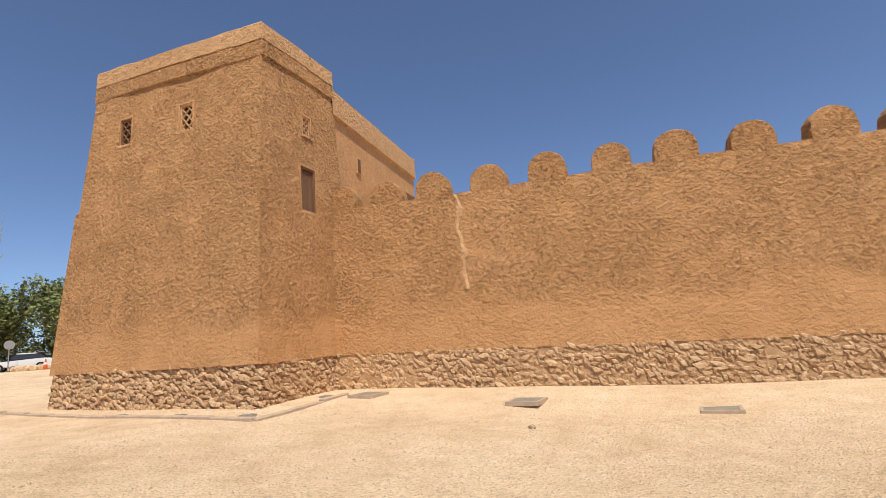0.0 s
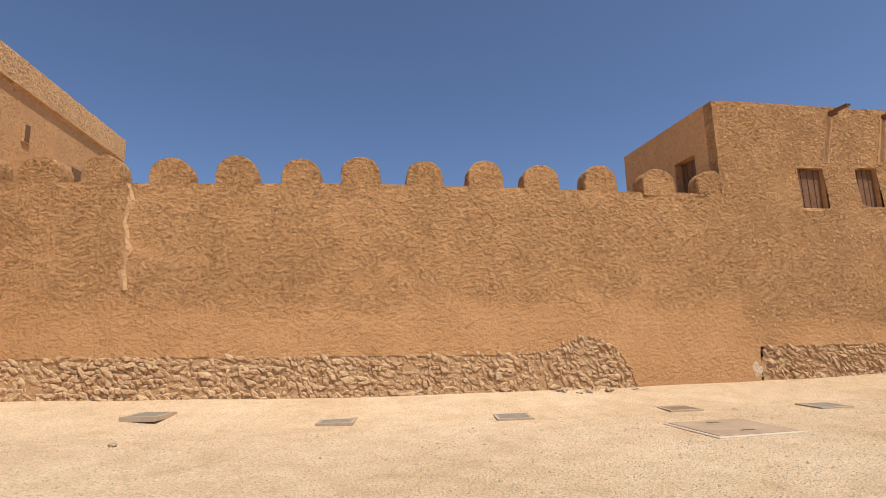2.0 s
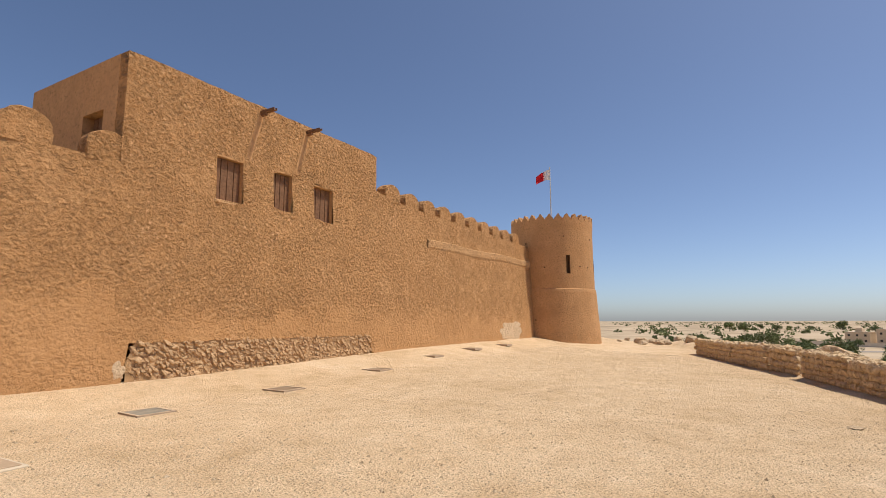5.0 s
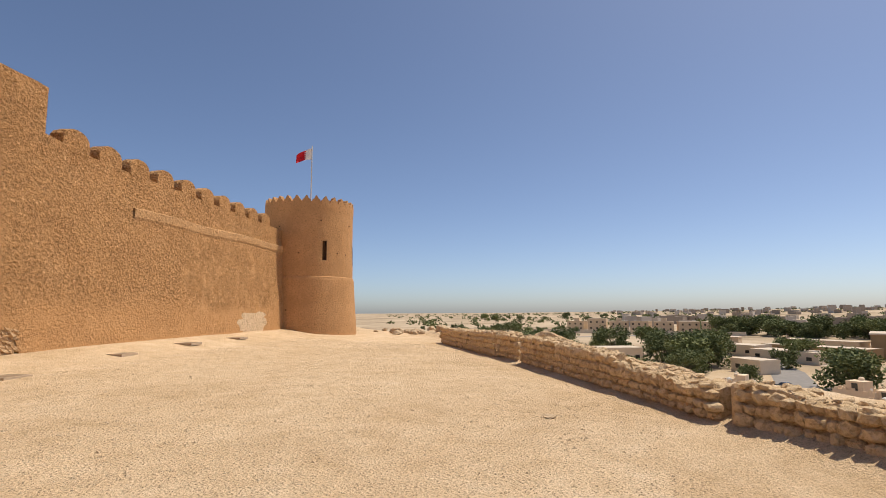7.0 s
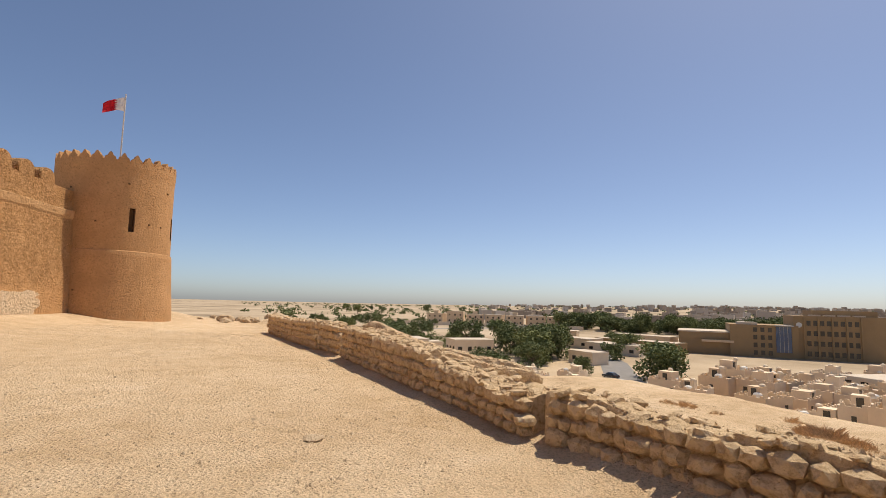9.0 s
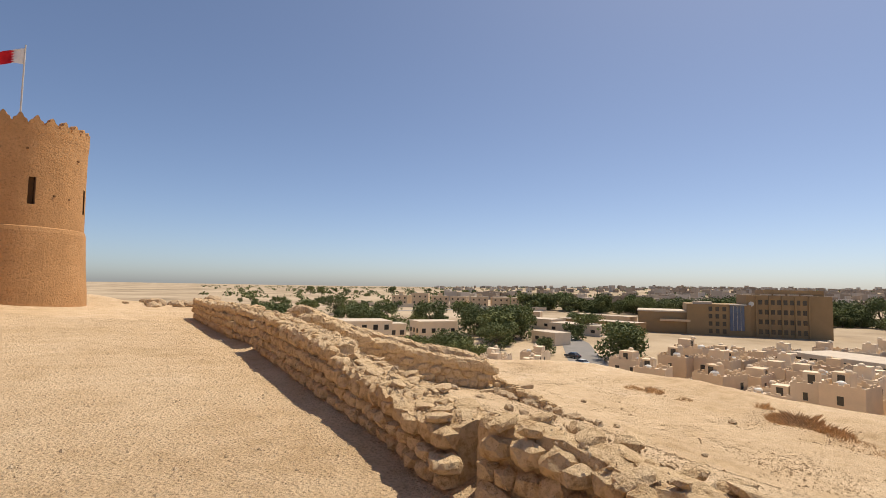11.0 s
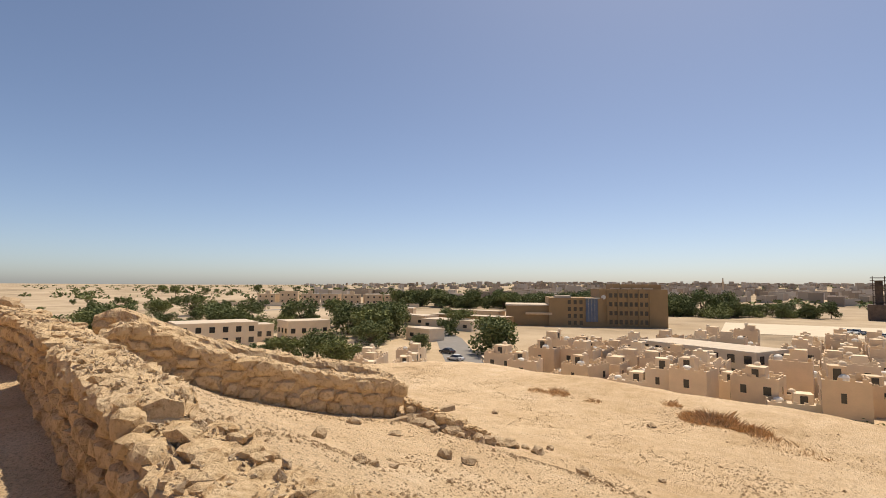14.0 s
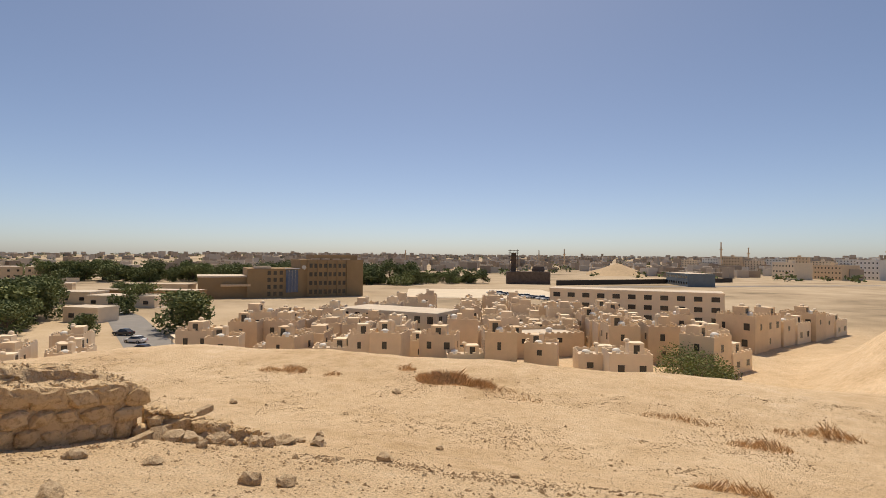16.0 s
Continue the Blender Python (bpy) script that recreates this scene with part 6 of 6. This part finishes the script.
for k in range(14):
    copy_thing((DARK, SEDAN, SUV)[k % 3], pose(118 + k * 3.4, -222 - k * 1.9, PLAIN + 0.1, 0, 0, 60))


# ---- forecourt west of the fort ----
def forecourt():
    zb = 1.09
    b = thing("white_building", "white two-storey rendered building with a panelled window", "building", (-40.3, 37.3, zb), math.degrees(math.atan2(2.6, 2.2)) + 0)
    mat = plain("white_render", (0.74, 0.72, 0.69), 0.8, vary=0.05)
    part("outer_wall", boxed(-18, 0, -0.5, -0.2, 10, 6.1), mat, b)
    part("cornice", boxed(-18.2, -0.25, 6.1, 0.0, 10.2, 6.75), mat, b)
    part("plinth", boxed(-18.1, -0.08, -0.5, -0.1, 0, 0.5), mat, b)
    win = new("window")
    win.parent = b
    win.location = (-1.35, -0.02, 2.65)
    part("frame", boxed(-0.62, -0.1, -0.15, 0.62, 0.0, 2.15), mat, win)
    part("pane", boxed(-0.5, -0.12, 0, 0.5, -0.08, 2.0), M_GLASS, win)
    for k in range(1, 3):
        part("glazing_bar", boxed(-0.5 + k / 3 - 0.02, -0.15, 0.9, -0.5 + k / 3 + 0.02, -0.12, 2.0), M_TANK, win)
    for z in (0.9, 1.27, 1.64):
        part("glazing_bar", boxed(-0.5, -0.15, z - 0.02, 0.5, -0.12, z + 0.02), M_TANK, win)
    part("shutter", boxed(-0.5, -0.16, 0.02, 0.5, -0.12, 0.88), plain("grey_shutter", (0.33, 0.31, 0.28), 0.7), win)
    part("sill", boxed(-0.75, -0.22, -0.25, 0.75, 0.0, -0.12), mat, win)
    for k, (x, y, h, sp) in enumerate(((-43.6, 44.8, 8.6, 4.0), (-39.4, 46.6, 8.4, 3.8), (-41.0, 50.0, 8.8, 4.2), (-46.5, 46.5, 9.0, 4.2), (-37.5, 50.0, 8.5, 4.0))):
        t = tree_master(900 + k, h, sp, 3600, 0.22, M_LEAF, "tall drooping dusty green tree on the forecourt", 0.14, True)
        t.location = (x, y, ground_z(x, y))
    lp = thing("street_lamp", "tall slim grey street lamp on a square base", "street lamp", (-36.8, 37.0, ground_z(-36.8, 37.0)))
    bm = bmesh.new()
    rod(bm, (0, 0, 0.6), (0.05, 0, 8.3), 0.12, 0.07, 10)
    part("pole", bm, plain("grey_lamp_paint", (0.5, 0.5, 0.47), 0.5, 0.2), lp)
    bm = bmesh.new()
    rod(bm, (0.05, 0, 8.3), (0.45, 0.3, 9.0), 0.06, 0.05, 8)
    part("arm", bm, M_METAL, lp)
    bm = bmesh.new()
    rod(bm, (0.3, 0.1, 8.9), (0.4, 0.2, 12.4), 0.03, 0.02, 6)
    part("aerial", bm, M_METAL, lp)
    bs = bmesh.new()
    box(bs, -0.65, -0.65, -0.2, 0.65, 0.65, 0.25, bevel=0.03)
    box(bs, -0.35, -0.35, 0.25, 0.35, 0.35, 1.0, bevel=0.03)
    part("base", bs, plain("pink_render_base", (0.5, 0.32, 0.22), 0.9), lp)
    sg = thing("sign_board", "grey-brown information board on two posts, seen from behind", "sign", (-37.6, 34.3, ground_z(-37.6, 34.3)), 48)
    part("board", boxed(-1.0, -0.04, 1.5, 1.0, 0.04, 2.3, bevel=0.02), plain("grey_sign_back", (0.36, 0.32, 0.27), 0.7), sg)
    for x in (-0.45, 0.45):
        bm = bmesh.new()
        rod(bm, (x, 0.06, -0.1), (x, 0.06, 1.7), 0.05)
        part("post", bm, M_METAL, sg)
    rs = thing("road_sign", "round road sign on a slim post, seen from behind", "road sign", (-38.6, 40.8, ground_z(-38.6, 40.8)), 45)
    bm = bmesh.new()
    rod(bm, (0, 0, -0.1), (0, 0, 2.2), 0.04)
    part("post", bm, M_METAL, rs)
    bm = bmesh.new()
    rod(bm, (0, -0.05, 2.2), (0, -0.02, 2.2), 0.36, seg=24)
    part("disc", bm, M_METAL, rs)
    cn = thing("traffic_cone", "orange traffic cone with a white band", "cone", (-35.7, 41.2, ground_z(-35.7, 41.2)))
    part("base", boxed(-0.22, -0.22, 0, 0.22, 0.22, 0.04), plain("cone_orange", (0.6, 0.1, 0.02), 0.6), cn)
    bm = bmesh.new()
    rod(bm, (0, 0, 0.04), (0, 0, 0.85), 0.17, 0.04, 14)
    part("cone", bm, plain("orange_plastic", (0.6, 0.1, 0.02), 0.6), cn)
    bm = bmesh.new()
    rod(bm, (0, 0, 0.4), (0, 0, 0.58), 0.118, 0.09, 14)
    part("band", bm, M_TANK, cn)
    wl = thing("forecourt_wall", "low rough stone border wall on the forecourt", "wall", (0, 0, 0))
    r = random.Random(3)
    for k in range(34):
        f = k / 33
        x, y = -43.5 + 7.2 * f, 34.2 + 4.6 * f
        piece("stone", STONES[k % 14], wl, Matrix.Translation((x, y, ground_z(x, y) + 0.2)) @ Matrix.Rotation(r.uniform(0, 6), 4, "Z") @ Matrix.Diagonal((0.5, 0.4, r.uniform(0.45, 0.65), 1)))
    # tarmac behind
    bm = bmesh.new()
    sheet(bm, [[(-50 + 20 * i / 8, 41.5 + 5 * i / 8 + 7 * j, ground_z(-50 + 20 * i / 8, 41.5 + 5 * i / 8 + 7 * j) + 0.03) for i in range(9)] for j in range(2)])
    tagged(link_mesh("road_5", bm, plain("forecourt_tarmac", (0.09, 0.085, 0.08), 0.85, vary=0.2, scale=1.0)), "dark tarmac drive on the forecourt", "road", kind="structure")


forecourt()


# ---- beyond the village ----
def minaret():
    m = thing("mosque_under_scaffold", "dark unfinished mosque with a scaffolded minaret", "mosque", (176, -311, PLAIN), 30)
    M_SC = plain("scaffold_sheeting", (0.14, 0.10, 0.075), 0.9, vary=0.35, scale=0.6)
    part("hall", boxed(-16, -9, -0.5, 12, 9, 8.0), M_SC, m)
    bm = bmesh.new()
    lathe(bm, [(4, 8), (4.2, 9.5), (3.6, 11.4), (2, 12.6), (0.4, 13.2)], 18)
    ob = part("dome", bm, M_SC, m)
    ob.location = (-9, 0, 0)
    part("minaret_shaft", boxed(5.6, -1.6, 0, 8.8, 1.6, 20), M_SC, m)
    for z in (6, 9, 12, 15, 17.5, 20, 21.5):
        w = 2.3 if z < 17 else 3.4
        part("scaffold_deck", boxed(7.2 - w, -w, z, 7.2 + w, w, z + 0.3), M_SC, m)
    for i in (-1, 1):
        for j in (-1, 1):
            part("scaffold_pole", boxed(7.2 + i * 2.4 - 0.12, j * 2.4 - 0.12, 0, 7.2 + i * 2.4 + 0.12, j * 2.4 + 0.12, 22.5), M_SC, m)
    part("hoarding", boxed(-2, -9.3, 0, 3, -9.02, 5.2), M_TANK, m)


minaret()
block("blue_hall", "long grey-blue industrial hall with a flat roof", 96, -372, 120, 44, 16, 7.5, 2, 9, plain("grey_blue_cladding", (0.16, 0.19, 0.21), 0.6, vary=0.15, scale=0.3), category="hall", roof_junk=False, wh=(3, 1.6))
fence = thing("dark_fence", "long dark hoarding along the road", "fence")
for k in range(26):
    f = k / 26
    x, y = 120 - 92 * f, -318 - 140 * f
    s = part("panel", boxed(-3.25, -0.08, 0, 3.25, 0.08, 3.2), plain("dark_hoarding", (0.05, 0.042, 0.035), 0.8) if k == 0 else bpy.data.materials["dark_hoarding"], fence)
    s.matrix_basis = pose(x, y, PLAIN, 0, 0, math.degrees(math.atan2(-140, -92)))
for k, (x, y, rz, w, d, h, st, bays, mat) in enumerate(((58, -575, 135, 26, 18, 15, 3, 7, M_VILLA[2]), (30, -602, 135, 34, 18, 13, 3, 9, M_VILLA[1]), (2, -632, 135, 24, 18, 18, 4, 6, M_TANK), (-28, -662, 135, 40, 18, 14, 3, 10, M_VILLA[2]), (-64, -690, 135, 30, 18, 20, 4, 8, M_VILLA[1]))):
    block("school_building", "cream multi-storey institutional building far across the plain", x, y, rz, w, d, h, st, bays, mat, "far institutional buildings")
for k in range(8):
    block("far_apartment_block", "pale grey apartment block on the far edge of town", 205 - 26 * k, -905 - 8 * k, 172, 24, 14, 17 + 3 * (k % 3), 5, 6, (M_VILLA[2], M_TANK, M_VILLA[1])[k % 3], "far apartment blocks")
pile = thing("sand_pile", "conical tan heap of excavated sand", "sand heap", (200, -557, PLAIN))
bm = bmesh.new()
lathe(bm, [(34, -0.5), (24, 3.5), (14, 7.5), (5, 11.5), (1.0, 12.6)], 28, 0.25)
part("sand_mound", bm, plain("heaped_sand", (0.5, 0.36, 0.22), 0.95, vary=0.15, scale=0.3), pile, smooth=True)
shed = thing("white_shed", "low white roofed shed at the edge of the grove", "shed", (375, -265, PLAIN), 60)
part("roof", boxed(-13, -7, 4.5, 13, 7, 6.5), M_TANK, shed)
part("wall", boxed(-12.5, -6.5, 0, 12.5, 6.5, 4.5), M_VILLA[1], shed)


def far_town():
    """The spread of small houses along the skyline, too many to count."""
    rng = random.Random(77)
    verts, faces = [], []
    for _ in range(2600):
        a = math.radians(rng.uniform(-78 - 40, -12))
        d = rng.uniform(560, 2600)
        if a > math.radians(-35) and rng.random() < 0.75:
            continue
        x, y = 18 + d * math.cos(a), d * math.sin(a)
        if (Vector((x, y)) - Vector((200, -557))).length < 70 or d < 900 and -0.9 > a / 1.0 > -1.35 and rng.random() < 0.5:
            continue
        w, dd, h = rng.uniform(6, 18), rng.uniform(6, 14), rng.uniform(4, 11) * (1.6 if rng.random() < 0.06 else 1)
        z = wide_ground(x, y) - 1
        t = rng.uniform(0, 3)
        c, s = math.cos(t), math.sin(t)
        b = len(verts)
        for px, py, pz in ((-1, -1, 0), (1, -1, 0), (1, 1, 0), (-1, 1, 0), (-1, -1, 1), (1, -1, 1), (1, 1, 1), (-1, 1, 1)):
            verts.append((x + px * w / 2 * c - py * dd / 2 * s, y + px * w / 2 * s + py * dd / 2 * c, z + pz * (h + 1)))
        faces += [tuple(b + i for i in f) for f in ((0, 1, 5, 4), (1, 2, 6, 5), (2, 3, 7, 6), (3, 0, 4, 7), (4, 5, 6, 7))]
    me = bpy.data.meshes.new("far_town")
    me.from_pydata(verts, [], faces)
    m = material("far_house_render", 0.9)
    n = Nodes(m)
    n.color(n.ramp(n.rnd(True), [(0.0, (0.30, 0.235, 0.175)), (0.5, (0.46, 0.38, 0.30)), (1.0, (0.62, 0.55, 0.47))]))
    me.materials.append(m)
    tagged(new("far_town", me), "spread of small pale flat-roofed houses along the horizon", "town", kind="stuff")
    v, f = [], []
    for _ in range(900):
        a = math.radians(rng.uniform(-100, 12))
        d = rng.uniform(480, 2600)
        x, y = 18 + d * math.cos(a), d * math.sin(a)
        z = wide_ground(x, y)
        s = rng.uniform(2.5, 5.5)
        vv, ff = leaf_cloud(rng, [(x, y, z + s * 0.6, s * 1.6, s * 1.6, s * 0.7)], 16, 2.2)
        b = len(v)
        v += vv
        f += [tuple(b + i for i in q) for q in ff]
    me = bpy.data.meshes.new("far_trees")
    me.from_pydata(v, [], f)
    me.materials.append(M_LEAF_DARK)
    tagged(new("far_trees", me), "scattered dark trees across the plain and town", "trees", kind="stuff")
    for x, y, h in ((300, -900, 32), (60, -1000, 45), (20, -1060, 36), (-140, -900, 40), (420, -1100, 30), (640, -900, 28)):
        mast = thing("far_mast", "slim distant minaret or mast on the skyline", "tower", (x, y, wide_ground(x, y)), group="skyline masts")
        bm = bmesh.new()
        rod(bm, (0, 0, 0), (0, 0, h), 1.6, 1.0, 8)
        rod(bm, (0, 0, h * 0.7), (0, 0, h * 0.74), 2.4, 2.4, 8)
        part("shaft", bm, M_VILLA[1], mast)


far_town()


# ---- the valley and the forecourt take their places ----
for ob in [o for o in scene.objects if o.parent is None and o.type in ("EMPTY", "MESH")]:
    low = abs(ob.location.z - PLAIN) < 0.2 and math.hypot(ob.location.x, ob.location.y) > 50
    court = ob.location.x < -20 and ob.location.y > 20
    if low or court:
        settle(ob)

# ---- footing stones of the fort (pieces, last) ----
FOOT = [rock_mesh("footing_stone", 500 + k, 1.0, 0.75, 1, 0.7) for k in range(14)]
for me in FOOT:
    me.materials.append(M_BASE_STONE)


def footing(host, surface, f0, f1, low, high, lean, seed, cap, sl=0.25, sh=0.155):
    """Rough courses of rubble; surface(f, z) gives a point and the outward normal, f in metres along."""
    rng = random.Random(seed)
    extra = []
    z = -0.05
    while z < 1.5:
        f = f0 + rng.uniform(0, sl)
        h = sh * rng.uniform(0.85, 1.2)
        while f < f1:
            L = sl * rng.choice((0.45, 0.6, 0.8, 1.0, 1.35)) * rng.uniform(0.85, 1.15)
            g = low(f + L / 2)
            if g + z + h * 0.6 < high(f + L / 2) and f + L < f1 + 0.1:
                p, nrm = surface(f + L / 2, g + z + h / 2 + rng.uniform(-0.03, 0.03))
                ang = math.atan2(nrm.y, nrm.x) + math.pi / 2
                out = rng.uniform(-0.02, 0.03)
                m = Matrix.Translation(p + nrm * out) @ Matrix.Rotation(ang, 4, "Z") @ Matrix.Rotation(lean + rng.uniform(-0.5, 0.5), 4, "Y") @ Matrix.Diagonal((L * 1.32, rng.uniform(0.09, 0.15), h * rng.uniform(0.85, 1.5), 1))
                extra.append(m)
            f += L
        z += h * 0.93
    rng.shuffle(extra)
    for m in extra[:cap]:
        piece("stone", rng.choice(FOOT), host, m)
    if len(extra) > cap:
        verts, faces = [], []
        for m in extra[cap:]:
            me = rng.choice(FOOT)
            b = len(verts)
            verts += [tuple(m @ v.co) for v in me.vertices]
            faces += [tuple(b + i for i in q.vertices) for q in me.polygons]
        me = bpy.data.meshes.new("stones")
        me.from_pydata(verts, [], faces)
        me.materials.append(M_BASE_STONE)
        ob = new("stones", me)
        ob.parent = host
        tagged(ob, "smaller footing stones", kind="stuff")


def wall_surface(x, z):
    d = (wall_y(x + 0.2) - wall_y(x - 0.2)) / 0.4
    return Vector((x, face_y(x, z) + 0.005, z)), Vector((d, -1, 0)).normalized()


footing(WALL_WEST, wall_surface, -5.0, 9.7, lambda x: ground_z(x, wall_y(x) - 0.1), lambda x: lerp(x, STONE_TOP) + 0.03, 0.25, 1, 295, 0.14, 0.09)
footing(WALL_HALL, wall_surface, 13.05, 20.9, lambda x: ground_z(x, wall_y(x) - 0.1), lambda x: lerp(x, STONE_TOP) + 0.02, 0.25, 2, 280, 0.135, 0.088)


def tower_surface(i, j):
    L = (TOWER_AT(i, j, 1, 0.8) - TOWER_AT(i, j, 0, 0.8)).length
    nrm = (TOWER_AT(i, j, 1, 1) - TOWER_AT(i, j, 0, 1)).cross(Vector((0, 0, 1))).normalized()
    return L, (lambda f, z: (TOWER_AT(i, j, f / L, z) - nrm * 0.03, nrm))


for i, j, cap in ((0, 1, 190), (1, 2, 100)):
    L, surf = tower_surface(i, j)
    footing(SQUARE_TOWER, surf, 0.0, L if i == 0 else L * 0.76, lambda f: ground_z(*surf(f, 0.8)[0].xy), lambda f: 1.22, 0.25, 5 + i, cap, 0.145, 0.092)
